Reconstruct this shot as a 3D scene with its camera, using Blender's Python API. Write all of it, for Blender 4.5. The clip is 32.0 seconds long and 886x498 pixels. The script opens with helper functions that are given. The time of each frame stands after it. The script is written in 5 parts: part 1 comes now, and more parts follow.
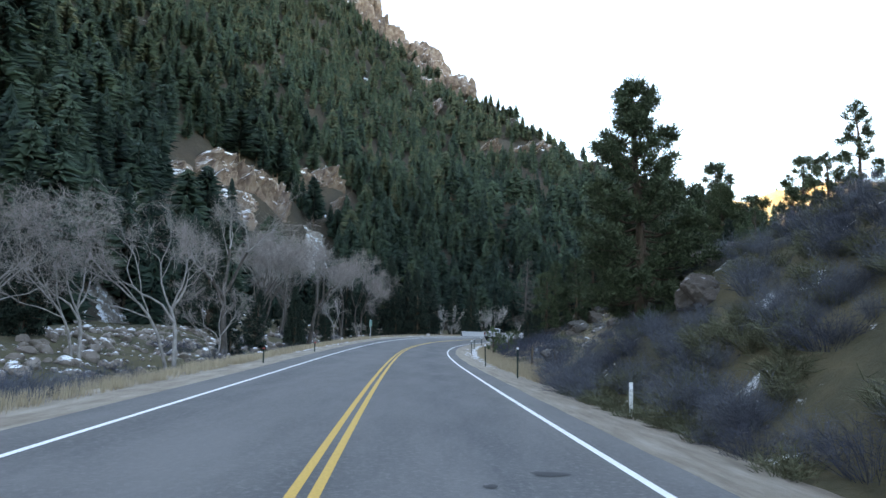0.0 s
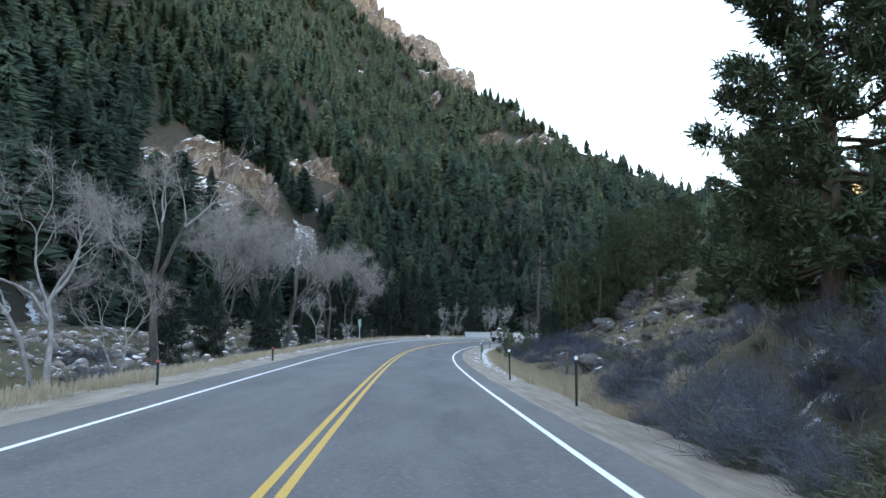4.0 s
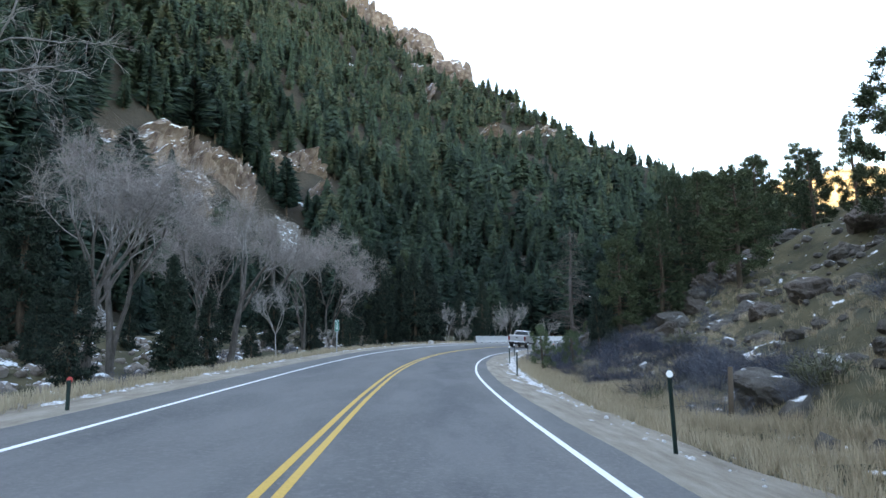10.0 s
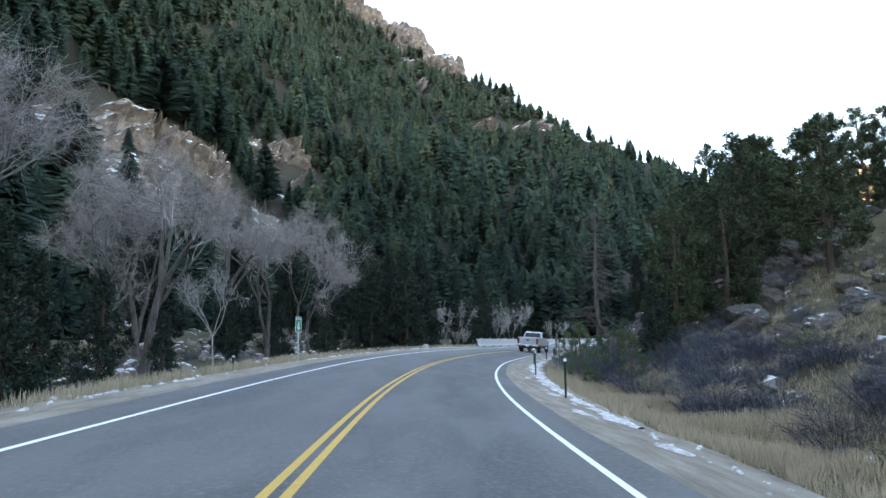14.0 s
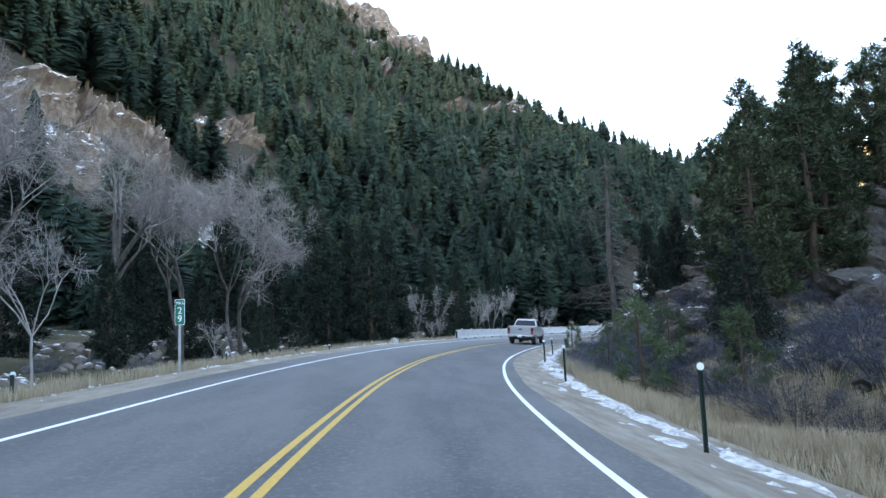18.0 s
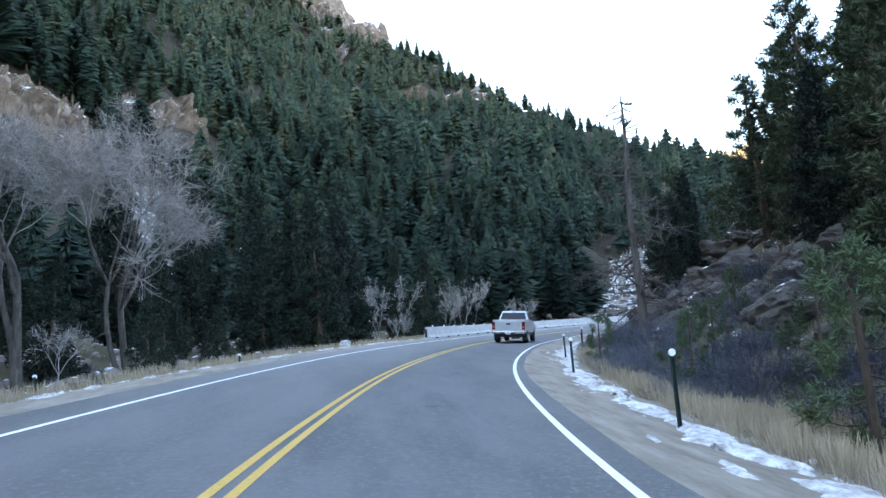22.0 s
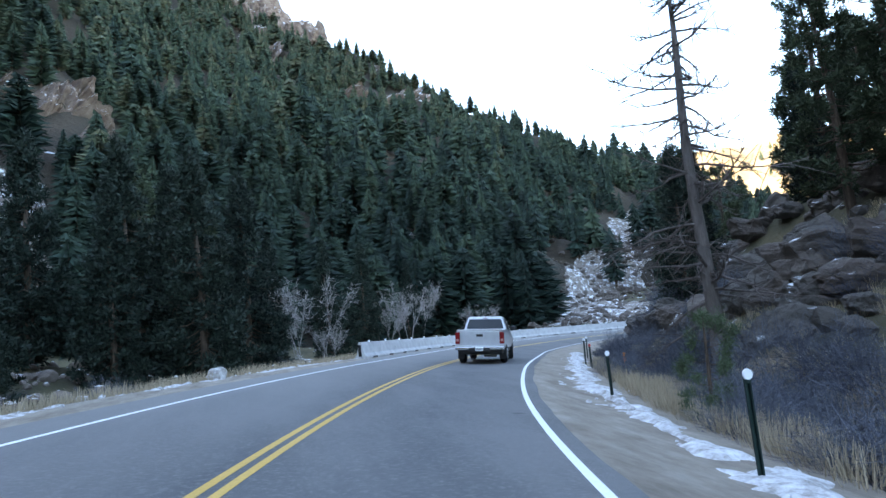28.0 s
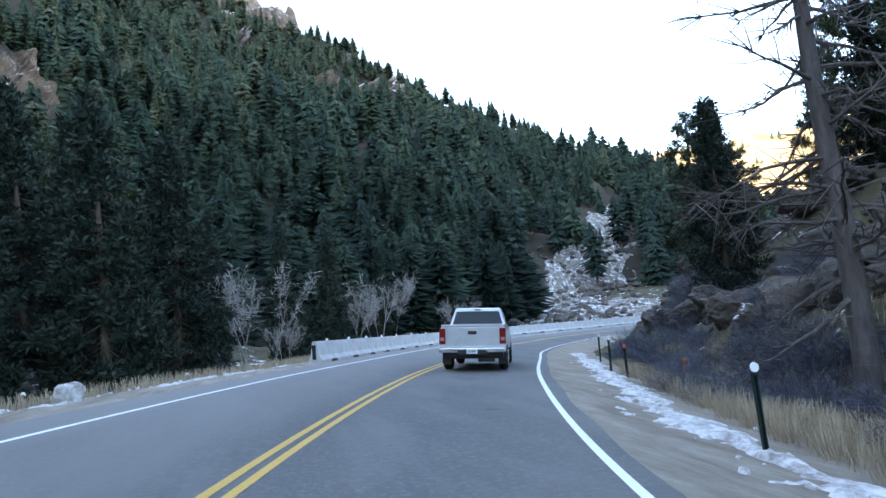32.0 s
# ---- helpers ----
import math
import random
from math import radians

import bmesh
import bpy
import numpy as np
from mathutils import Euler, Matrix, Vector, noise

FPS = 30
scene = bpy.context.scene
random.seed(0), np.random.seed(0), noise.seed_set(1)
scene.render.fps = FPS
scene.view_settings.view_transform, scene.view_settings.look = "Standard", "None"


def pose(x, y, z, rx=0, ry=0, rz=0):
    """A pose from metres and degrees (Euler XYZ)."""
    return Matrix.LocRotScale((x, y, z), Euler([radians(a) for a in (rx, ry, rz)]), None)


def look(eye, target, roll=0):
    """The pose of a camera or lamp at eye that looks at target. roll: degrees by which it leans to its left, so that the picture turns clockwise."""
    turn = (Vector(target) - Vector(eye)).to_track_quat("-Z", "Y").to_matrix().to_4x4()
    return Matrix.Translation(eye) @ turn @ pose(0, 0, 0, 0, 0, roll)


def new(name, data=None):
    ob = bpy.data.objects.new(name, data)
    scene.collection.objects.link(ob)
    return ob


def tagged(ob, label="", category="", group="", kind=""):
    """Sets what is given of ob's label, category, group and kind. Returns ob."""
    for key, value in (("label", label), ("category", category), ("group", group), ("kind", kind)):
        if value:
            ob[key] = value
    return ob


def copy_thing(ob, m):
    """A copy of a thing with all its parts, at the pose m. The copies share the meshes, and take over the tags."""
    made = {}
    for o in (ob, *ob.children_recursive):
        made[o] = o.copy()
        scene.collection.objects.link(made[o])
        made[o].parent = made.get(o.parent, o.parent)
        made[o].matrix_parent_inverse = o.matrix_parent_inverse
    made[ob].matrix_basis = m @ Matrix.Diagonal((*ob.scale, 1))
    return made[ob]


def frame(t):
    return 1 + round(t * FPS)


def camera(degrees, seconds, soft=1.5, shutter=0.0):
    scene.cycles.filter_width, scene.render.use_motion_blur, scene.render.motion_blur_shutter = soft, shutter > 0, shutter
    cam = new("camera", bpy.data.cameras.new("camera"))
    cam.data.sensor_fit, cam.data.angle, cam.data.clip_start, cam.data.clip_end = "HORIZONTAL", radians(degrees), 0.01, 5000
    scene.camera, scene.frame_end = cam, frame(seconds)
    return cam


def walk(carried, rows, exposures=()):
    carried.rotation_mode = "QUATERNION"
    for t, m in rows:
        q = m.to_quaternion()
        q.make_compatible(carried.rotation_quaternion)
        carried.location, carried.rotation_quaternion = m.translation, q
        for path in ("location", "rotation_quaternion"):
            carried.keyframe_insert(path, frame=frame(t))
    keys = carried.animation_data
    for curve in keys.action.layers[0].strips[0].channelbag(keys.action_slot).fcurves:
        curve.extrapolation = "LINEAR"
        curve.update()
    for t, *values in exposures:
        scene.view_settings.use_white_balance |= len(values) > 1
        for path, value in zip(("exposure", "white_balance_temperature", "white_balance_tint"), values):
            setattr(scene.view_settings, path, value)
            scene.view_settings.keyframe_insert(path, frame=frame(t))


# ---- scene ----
# The camera and its drive along the canyon road
cam = camera(68.36, 32.0)
PATH = [
    (0, (-0.165, 1.758, 1.566), (-0.152, 11.678, 2.832), 1.07),
    (0.5, (-0.216, 3.245, 1.552), (-0.201, 13.164, 2.820), 1.01),
    (1, (-0.273, 4.723, 1.540), (-0.255, 14.642, 2.814), 1.04),
    (1.5, (-0.348, 6.103, 1.533), (-0.330, 16.023, 2.798), 1.08),
    (2, (-0.413, 7.388, 1.531), (-0.383, 17.307, 2.800), 1.04),
    (2.5, (-0.457, 8.698, 1.537), (-0.427, 18.617, 2.807), 0.98),
    (3, (-0.420, 10.023, 1.541), (-0.392, 19.941, 2.817), 0.83),
    (3.5, (-0.423, 11.384, 1.540), (-0.389, 21.303, 2.814), 0.74),
    (5.5, (-0.680, 16.896, 1.502), (-0.632, 26.807, 2.831), 0.39),
    (6, (-0.727, 18.336, 1.454), (-0.672, 28.247, 2.788), 0.30),
    (6.5, (-0.789, 19.770, 1.462), (-0.730, 29.679, 2.808), 0.17),
    (7, (-0.856, 21.259, 1.460), (-0.791, 31.167, 2.812), 0.12),
    (7.5, (-0.910, 22.740, 1.451), (-0.837, 32.644, 2.827), 0.02),
    (8, (-0.936, 24.102, 1.437), (-0.870, 34.007, 2.812), -0.12),
    (8.5, (-0.972, 25.605, 1.429), (-0.899, 35.513, 2.780), -0.27),
    (9, (-1.014, 27.051, 1.416), (-0.936, 36.960, 2.758), -0.45),
    (9.5, (-1.073, 28.441, 1.424), (-0.994, 38.348, 2.780), -0.58),
    (10, (-1.113, 29.894, 1.429), (-1.039, 39.799, 2.801), -0.69),
    (10.5, (-1.157, 31.340, 1.413), (-1.083, 41.244, 2.793), -0.78),
    (11, (-1.228, 32.734, 1.407), (-1.159, 42.637, 2.794), -0.71),
    (11.5, (-1.337, 34.037, 1.417), (-1.269, 43.940, 2.805), -0.70),
    (12, (-1.485, 35.425, 1.373), (-1.402, 45.327, 2.770), -0.62),
    (12.5, (-1.539, 36.915, 1.354), (-1.429, 46.814, 2.766), -0.59),
    (13, (-1.527, 38.506, 1.379), (-1.395, 48.405, 2.795), -0.65),
    (13.5, (-1.508, 40.047, 1.411), (-1.339, 49.943, 2.839), -0.86),
    (15.5, (-1.683, 45.865, 1.371), (-1.341, 55.758, 2.793), -1.43),
    (16, (-1.665, 47.356, 1.399), (-1.266, 57.251, 2.793), -1.60),
    (16.5, (-1.643, 48.823, 1.425), (-1.172, 58.719, 2.787), -1.87),
    (17, (-1.603, 50.314, 1.465), (-1.056, 60.211, 2.786), -2.23),
    (17.5, (-1.574, 51.762, 1.443), (-0.955, 61.657, 2.754), -2.49),
    (18, (-1.491, 53.335, 1.423), (-0.807, 63.227, 2.720), -2.64),
    (18.5, (-1.410, 54.795, 1.410), (-0.660, 64.689, 2.651), -2.84),
    (19, (-1.326, 56.196, 1.406), (-0.502, 66.087, 2.633), -3.10),
    (19.5, (-1.297, 57.755, 1.439), (-0.396, 67.637, 2.680), -3.32),
    (20, (-1.297, 59.278, 1.463), (-0.323, 69.150, 2.721), -3.59),
    (20.5, (-1.218, 60.601, 1.446), (-0.180, 70.466, 2.707), -3.90),
    (21, (-1.129, 61.882, 1.430), (-0.024, 71.741, 2.688), -4.14),
    (21.5, (-1.023, 63.134, 1.424), (0.149, 72.987, 2.669), -4.33),
    (22, (-0.909, 64.382, 1.445), (0.340, 74.226, 2.683), -4.34),
    (22.5, (-0.808, 65.608, 1.460), (0.522, 75.442, 2.702), -4.37),
    (23, (-0.704, 66.775, 1.478), (0.704, 76.596, 2.726), -4.49),
    (23.5, (-0.551, 67.976, 1.476), (0.933, 77.785, 2.728), -4.54),
    (24, (-0.407, 69.092, 1.477), (1.149, 78.889, 2.737), -4.65),
    (24.5, (-0.285, 70.207, 1.470), (1.350, 79.992, 2.732), -4.84),
    (25, (-0.160, 71.253, 1.482), (1.547, 81.024, 2.750), -4.93),
    (25.5, (-0.031, 72.283, 1.502), (1.741, 82.039, 2.799), -5.02),
    (26, (0.103, 73.297, 1.512), (1.950, 83.036, 2.833), -5.07),
    (26.5, (0.239, 74.284, 1.544), (2.162, 84.004, 2.890), -5.19),
    (28.5, (0.931, 77.913, 1.543), (3.093, 87.582, 2.900), -5.55),
    (29, (1.087, 78.851, 1.548), (3.291, 88.513, 2.886), -5.56),
    (29.5, (1.237, 79.752, 1.568), (3.482, 89.407, 2.885), -5.55),
    (30, (1.376, 80.625, 1.591), (3.663, 90.278, 2.852), -5.49),
    (30.5, (1.518, 81.465, 1.594), (3.855, 91.111, 2.818), -5.54),
    (31, (1.678, 82.314, 1.597), (4.065, 91.943, 2.854), -5.50),
    (31.5, (1.816, 83.112, 1.598), (4.264, 92.723, 2.882), -5.50),
    (32, (1.966, 83.897, 1.586), (4.478, 93.491, 2.872), -5.47),
]
walk(cam, [(t, look(eye, target, roll)) for t, eye, target, roll in PATH], exposures=[(0, 3.12, 9000, 8), (3, 3.25, 9000, 8), (6, 3.36, 9000, 8), (9, 3.28, 9000, 8), (13, 3.28, 8900, 8), (16, 3.34, 8600, 8), (19, 3.44, 8200, 8), (23, 3.52, 7700, 8), (26, 3.42, 7600, 8), (29, 3.30, 7500, 8), (32, 3.34, 7600, 8)])

# World, sun and sky: low winter sun from beyond the mountain, the road lies in its shade
SUN_HEADING, SUN_ELEVATION = -86.0, 27.0
world = bpy.data.worlds.new("sky")
scene.world = world
world.use_nodes = True
wn = world.node_tree
sky = wn.nodes.new("ShaderNodeTexSky")
sky.sky_type, sky.sun_disc = "NISHITA", False
sky.sun_elevation, sky.sun_rotation = radians(SUN_ELEVATION), radians(SUN_HEADING)
sky.altitude, sky.dust_density, sky.ozone_density = 2000.0, 2.2, 1.0
wn.links.new(sky.outputs[0], wn.nodes["Background"].inputs[0])
wn.nodes["Background"].inputs[1].default_value = 0.15
sun = new("sun", bpy.data.lights.new("sun", "SUN"))
sun.data.energy, sun.data.angle, sun.data.color = 4.5, radians(0.5), (1.0, 0.86, 0.68)
sun_from = Vector((math.sin(radians(SUN_HEADING)) * math.cos(radians(SUN_ELEVATION)),
                   math.cos(radians(SUN_HEADING)) * math.cos(radians(SUN_ELEVATION)), math.sin(radians(SUN_ELEVATION))))
sun.matrix_world = look(sun_from * 900, (0, 0, 0))


# Materials
def material(name, rough=0.85, metal=0.0):
    m = bpy.data.materials.new(name)
    m.use_nodes = True
    b = m.node_tree.nodes["Principled BSDF"]
    b.inputs["Roughness"].default_value, b.inputs["Metallic"].default_value = rough, metal
    b.inputs["Specular IOR Level"].default_value = 0.3
    return m


def node(m, kind, **values):
    n = m.node_tree.nodes.new(kind)
    for k, v in values.items():
        if k in n.inputs:
            n.inputs[k].default_value = v
    return n


def link(m, a, b):
    m.node_tree.links.new(a, b)


def shader(m):
    return m.node_tree.nodes["Principled BSDF"]


def coords(m, scale=(1, 1, 1)):
    """World-sized coordinates."""
    g = node(m, "ShaderNodeNewGeometry")
    mp = node(m, "ShaderNodeMapping")
    mp.inputs["Scale"].default_value = scale
    link(m, g.outputs["Position"], mp.inputs["Vector"])
    return mp.outputs["Vector"]


def local(m, scale=(1, 1, 1)):
    g = node(m, "ShaderNodeTexCoord")
    mp = node(m, "ShaderNodeMapping")
    mp.inputs["Scale"].default_value = scale
    link(m, g.outputs["Object"], mp.inputs["Vector"])
    return mp.outputs["Vector"]


def noise_fac(m, vec, scale, detail=4.0, rough=0.6):
    n = node(m, "ShaderNodeTexNoise", Scale=scale, Detail=detail, Roughness=rough)
    link(m, vec, n.inputs["Vector"])
    return n.outputs["Fac"]


def ramp(m, fac, stops):
    r = node(m, "ShaderNodeValToRGB")
    e = r.color_ramp.elements
    e[0].position, e[0].color = stops[0][0], (*stops[0][1], 1)
    e[1].position, e[1].color = stops[-1][0], (*stops[-1][1], 1)
    for p, c in stops[1:-1]:
        e.new(p).color = (*c, 1)
    link(m, fac, r.inputs[0])
    return r.outputs[0]


def mix(m, fac, a, b, mode="MIX"):
    n = node(m, "ShaderNodeMix")
    n.data_type, n.blend_type = "RGBA", mode
    for sock, v in ((n.inputs[0], fac), (n.inputs[6], a), (n.inputs[7], b)):
        if isinstance(v, (int, float)):
            sock.default_value = v
        elif isinstance(v, tuple):
            sock.default_value = (*v, 1)
        else:
            link(m, v, sock)
    return n.outputs[2]


def math_node(m, op, a, b=0.0):
    n = node(m, "ShaderNodeMath")
    n.operation = op
    for sock, v in zip(n.inputs, (a, b)):
        if isinstance(v, (int, float)):
            sock.default_value = v
        else:
            link(m, v, sock)
    return n.outputs[0]


def bump(m, fac, strength, distance):
    b = node(m, "ShaderNodeBump", Strength=strength, Distance=distance)
    link(m, fac, b.inputs["Height"])
    link(m, b.outputs[0], shader(m).inputs["Normal"])


def up_mask(m, low, high):
    """How far a surface faces up, from 0 at low to 1 at high."""
    g = node(m, "ShaderNodeNewGeometry")
    s = node(m, "ShaderNodeSeparateXYZ")
    link(m, g.outputs["Normal"], s.inputs[0])
    r = node(m, "ShaderNodeMapRange")
    r.inputs["From Min"].default_value, r.inputs["From Max"].default_value = low, high
    link(m, s.outputs["Z"], r.inputs["Value"])
    return r.outputs[0]


def plain(name, color, rough=0.6, metal=0.0, vary=0.12, scale=6.0):
    m = material(name, rough, metal)
    f = noise_fac(m, local(m), scale)
    dark = tuple(c * (1 - vary) for c in color)
    light = tuple(min(1, c * (1 + vary)) for c in color)
    link(m, ramp(m, f, [(0.3, dark), (0.7, light)]), shader(m).inputs["Base Color"])
    return m


def foliage(name, dark, light):
    m = material(name, 0.7)
    g = node(m, "ShaderNodeNewGeometry")
    o = node(m, "ShaderNodeObjectInfo")
    f = math_node(m, "ADD", math_node(m, "MULTIPLY", g.outputs["Random Per Island"], 0.45), math_node(m, "MULTIPLY", o.outputs["Random"], 0.55))
    link(m, ramp(m, f, [(0.0, dark), (1.0, light)]), shader(m).inputs["Base Color"])
    return m


needles = foliage("needles", (0.022, 0.038, 0.020), (0.070, 0.092, 0.044))
needles_young = foliage("needles_young", (0.034, 0.056, 0.028), (0.092, 0.130, 0.062))
needles_dark = foliage("needles_dark", (0.007, 0.016, 0.012), (0.024, 0.040, 0.026))

# Ground materials
asphalt = material("asphalt", 0.78)
lat = node(asphalt, "ShaderNodeAttribute")
lat.attribute_name = "across"
v = coords(asphalt)
long_v = coords(asphalt, (0.5, 0.05, 0.5))
tracks = math_node(asphalt, "ADD", lat.outputs["Fac"], math_node(asphalt, "MULTIPLY", noise_fac(asphalt, long_v, 0.6, 2), 0.10))
base = ramp(asphalt, tracks, [(0.05, (0.092, 0.094, 0.094)), (0.16, (0.124, 0.124, 0.120)), (0.24, (0.093, 0.096, 0.097)), (0.33, (0.130, 0.129, 0.125)),
                              (0.47, (0.136, 0.135, 0.130)), (0.58, (0.096, 0.098, 0.098)), (0.70, (0.124, 0.124, 0.121)), (0.80, (0.084, 0.087, 0.089)), (0.95, (0.122, 0.121, 0.117))])
grain = noise_fac(asphalt, v, 55.0, 6, 0.75)
base = mix(asphalt, math_node(asphalt, "MULTIPLY", grain, 0.75), base, (0.052, 0.054, 0.058))
base = mix(asphalt, math_node(asphalt, "MULTIPLY", ramp(asphalt, noise_fac(asphalt, v, 14.0, 4, 0.8), [(0.50, (0, 0, 0)), (0.66, (1, 1, 1))]), 0.45), base, (0.23, 0.225, 0.215))
stain = ramp(asphalt, noise_fac(asphalt, coords(asphalt, (0.9, 0.22, 0.9)), 0.8, 5, 0.65), [(0.42, (0, 0, 0)), (0.62, (1, 1, 1))])
base = mix(asphalt, math_node(asphalt, "MULTIPLY", stain, 0.5), base, (0.165, 0.162, 0.158))
# sky gloss on the left lane further on, put into the colour as paler asphalt
glossed = node(asphalt, "ShaderNodeSeparateXYZ")
link(asphalt, v, glossed.inputs[0])
far_gloss = ramp(asphalt, math_node(asphalt, "MULTIPLY", glossed.outputs["Y"], 0.01), [(0.72, (0, 0, 0)), (0.95, (1, 1, 1))])
side_gloss = ramp(asphalt, tracks, [(0.10, (1, 1, 1)), (0.55, (0.1, 0.1, 0.1))])
base = mix(asphalt, math_node(asphalt, "MULTIPLY", math_node(asphalt, "MULTIPLY", far_gloss, side_gloss), 0.75), base, (0.215, 0.208, 0.198))
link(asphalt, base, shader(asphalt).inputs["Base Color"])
bump(asphalt, grain, 0.5, 0.01)

gravel_mat = material("roadside_gravel", 0.95)
v = coords(gravel_mat)
g1, g2 = noise_fac(gravel_mat, v, 9.0, 8, 0.8), noise_fac(gravel_mat, coords(gravel_mat, (2.2, 0.5, 1)), 1.1, 7, 0.7)
base = ramp(gravel_mat, g2, [(0.32, (0.205, 0.165, 0.125)), (0.5, (0.325, 0.275, 0.220)), (0.66, (0.44, 0.385, 0.32))])
base = mix(gravel_mat, math_node(gravel_mat, "MULTIPLY", g1, 0.6), base, (0.135, 0.120, 0.102))
link(gravel_mat, base, shader(gravel_mat).inputs["Base Color"])
bump(gravel_mat, g1, 0.8, 0.05)

soil = material("hillside_soil", 0.95)
v = coords(soil)
n1, n2, n3 = noise_fac(soil, v, 0.35, 6, 0.65), noise_fac(soil, v, 3.0, 8, 0.7), noise_fac(soil, v, 0.55, 7, 0.72)
base = ramp(soil, n1, [(0.30, (0.036, 0.034, 0.020)), (0.45, (0.072, 0.066, 0.035)), (0.6, (0.128, 0.108, 0.058)), (0.75, (0.052, 0.052, 0.028))])
base = mix(soil, math_node(soil, "MULTIPLY", n2, 0.6), base, (0.035, 0.032, 0.025))
snow_f = math_node(soil, "MULTIPLY", ramp(soil, n3, [(0.60, (0, 0, 0)), (0.645, (1, 1, 1))]), up_mask(soil, 0.5, 0.8))
base = mix(soil, snow_f, base, (0.78, 0.80, 0.83))
link(soil, base, shader(soil).inputs["Base Color"])
bump(soil, n2, 0.8, 0.12)

forest_floor = material("forest_floor", 0.95)
v = coords(forest_floor)
n1, n2, n3 = noise_fac(forest_floor, v, 0.06, 5, 0.6), noise_fac(forest_floor, v, 0.8, 8, 0.7), noise_fac(forest_floor, v, 0.10, 8, 0.7)
base = ramp(forest_floor, n1, [(0.3, (0.026, 0.024, 0.018)), (0.5, (0.050, 0.040, 0.029)), (0.7, (0.085, 0.060, 0.043))])
base = mix(forest_floor, math_node(forest_floor, "MULTIPLY", n2, 0.6), base, (0.022, 0.021, 0.017))
base = mix(forest_floor, ramp(forest_floor, n3, [(0.64, (0, 0, 0)), (0.68, (1, 1, 1))]), base, (0.72, 0.74, 0.78))
link(forest_floor, base, shader(forest_floor).inputs["Base Color"])
bump(forest_floor, n2, 1.0, 0.5)


def stone(name, dark, mid, light, snow, size=1.0, flat=0.72):
    m = material(name, 0.92)
    v = coords(m)
    a, b = noise_fac(m, v, 0.9 / size, 6, 0.65), noise_fac(m, v, 7.0 / size, 8, 0.75)
    w = node(m, "ShaderNodeTexVoronoi", Scale=1.6 / size)
    w.feature = "DISTANCE_TO_EDGE"
    link(m, coords(m, (1, 1, 1.8)), w.inputs["Vector"])
    c = ramp(m, a, [(0.3, dark), (0.5, mid), (0.7, light)])
    c = mix(m, math_node(m, "MULTIPLY", b, 0.5), c, tuple(x * 0.45 for x in dark))
    crack = ramp(m, w.outputs["Distance"], [(0.0, (1, 1, 1)), (0.06, (0, 0, 0))])
    c = mix(m, math_node(m, "MULTIPLY", crack, 0.16), c, tuple(x * 0.35 for x in dark))
    if snow:
        f = math_node(m, "MULTIPLY", up_mask(m, flat, flat + 0.18), ramp(m, noise_fac(m, v, 0.8 / size, 5, 0.6), [(snow, (0, 0, 0)), (snow + 0.06, (1, 1, 1))]))
        c = mix(m, f, c, (0.78, 0.80, 0.83))
    link(m, c, shader(m).inputs["Base Color"])
    bump(m, math_node(m, "ADD", b, math_node(m, "MULTIPLY", crack, -0.12)), 0.9, 0.10 * size)
    return m


granite = stone("granite", (0.078, 0.071, 0.064), (0.118, 0.107, 0.096), (0.190, 0.175, 0.158), 0.58)
granite_red = stone("red_granite", (0.082, 0.066, 0.057), (0.122, 0.101, 0.087), (0.200, 0.174, 0.153), 0.60)
cliff_stone = stone("cliff_granite", (0.115, 0.078, 0.062), (0.235, 0.172, 0.140), (0.37, 0.305, 0.26), 0.46, 2.0, 0.50)
white_paint = plain("white_road_paint", (0.74, 0.74, 0.73), 0.6, 0, 0.10, 30)
yellow_paint = plain("yellow_road_paint", (0.55, 0.34, 0.085), 0.6, 0, 0.14, 30)
snow_mat = material("old_snow", 0.6)
v = coords(snow_mat)
f = noise_fac(snow_mat, v, 5.0, 7, 0.7)
link(snow_mat, ramp(snow_mat, f, [(0.34, (0.22, 0.20, 0.18)), (0.46, (0.42, 0.40, 0.385)), (0.56, (0.58, 0.575, 0.58)), (0.74, (0.76, 0.77, 0.79))]), shader(snow_mat).inputs["Base Color"])
bump(snow_mat, f, 0.7, 0.06)
asphalt_tar = plain("tar_patch", (0.022, 0.022, 0.024), 0.6)


# Geometry helpers
def mesh_of(name, verts, faces, mat, smooth=False, attribute=None):
    """A mesh from arrays of places and of faces that all have the same number of corners."""
    verts, faces = np.asarray(verts, np.float32), np.asarray(faces, np.int32)
    me = bpy.data.meshes.new(name)
    n, k = faces.shape
    me.vertices.add(len(verts))
    me.vertices.foreach_set("co", verts.ravel())
    me.loops.add(n * k)
    me.loops.foreach_set("vertex_index", faces.ravel())
    me.polygons.add(n)
    me.polygons.foreach_set("loop_start", np.arange(n, dtype=np.int32) * k)
    me.polygons.foreach_set("use_smooth", np.full(n, smooth))
    if attribute is not None:
        me.attributes.new(attribute[0], "FLOAT", "POINT").data.foreach_set("value", np.asarray(attribute[1], np.float32))
    me.update()
    me.validate()
    for one in mat if isinstance(mat, (list, tuple)) else [mat]:
        me.materials.append(one)
    return me


def strip_faces(n, k):
    """Quads of a grid of n rows and k columns."""
    i = np.arange(n - 1)[:, None] * k + np.arange(k - 1)[None]
    i = i.ravel()
    return np.stack([i, i + 1, i + k + 1, i + k], 1)


def part(name, me, parent, label=""):
    ob = new(name, me)
    ob.parent = parent
    return tagged(ob, label)


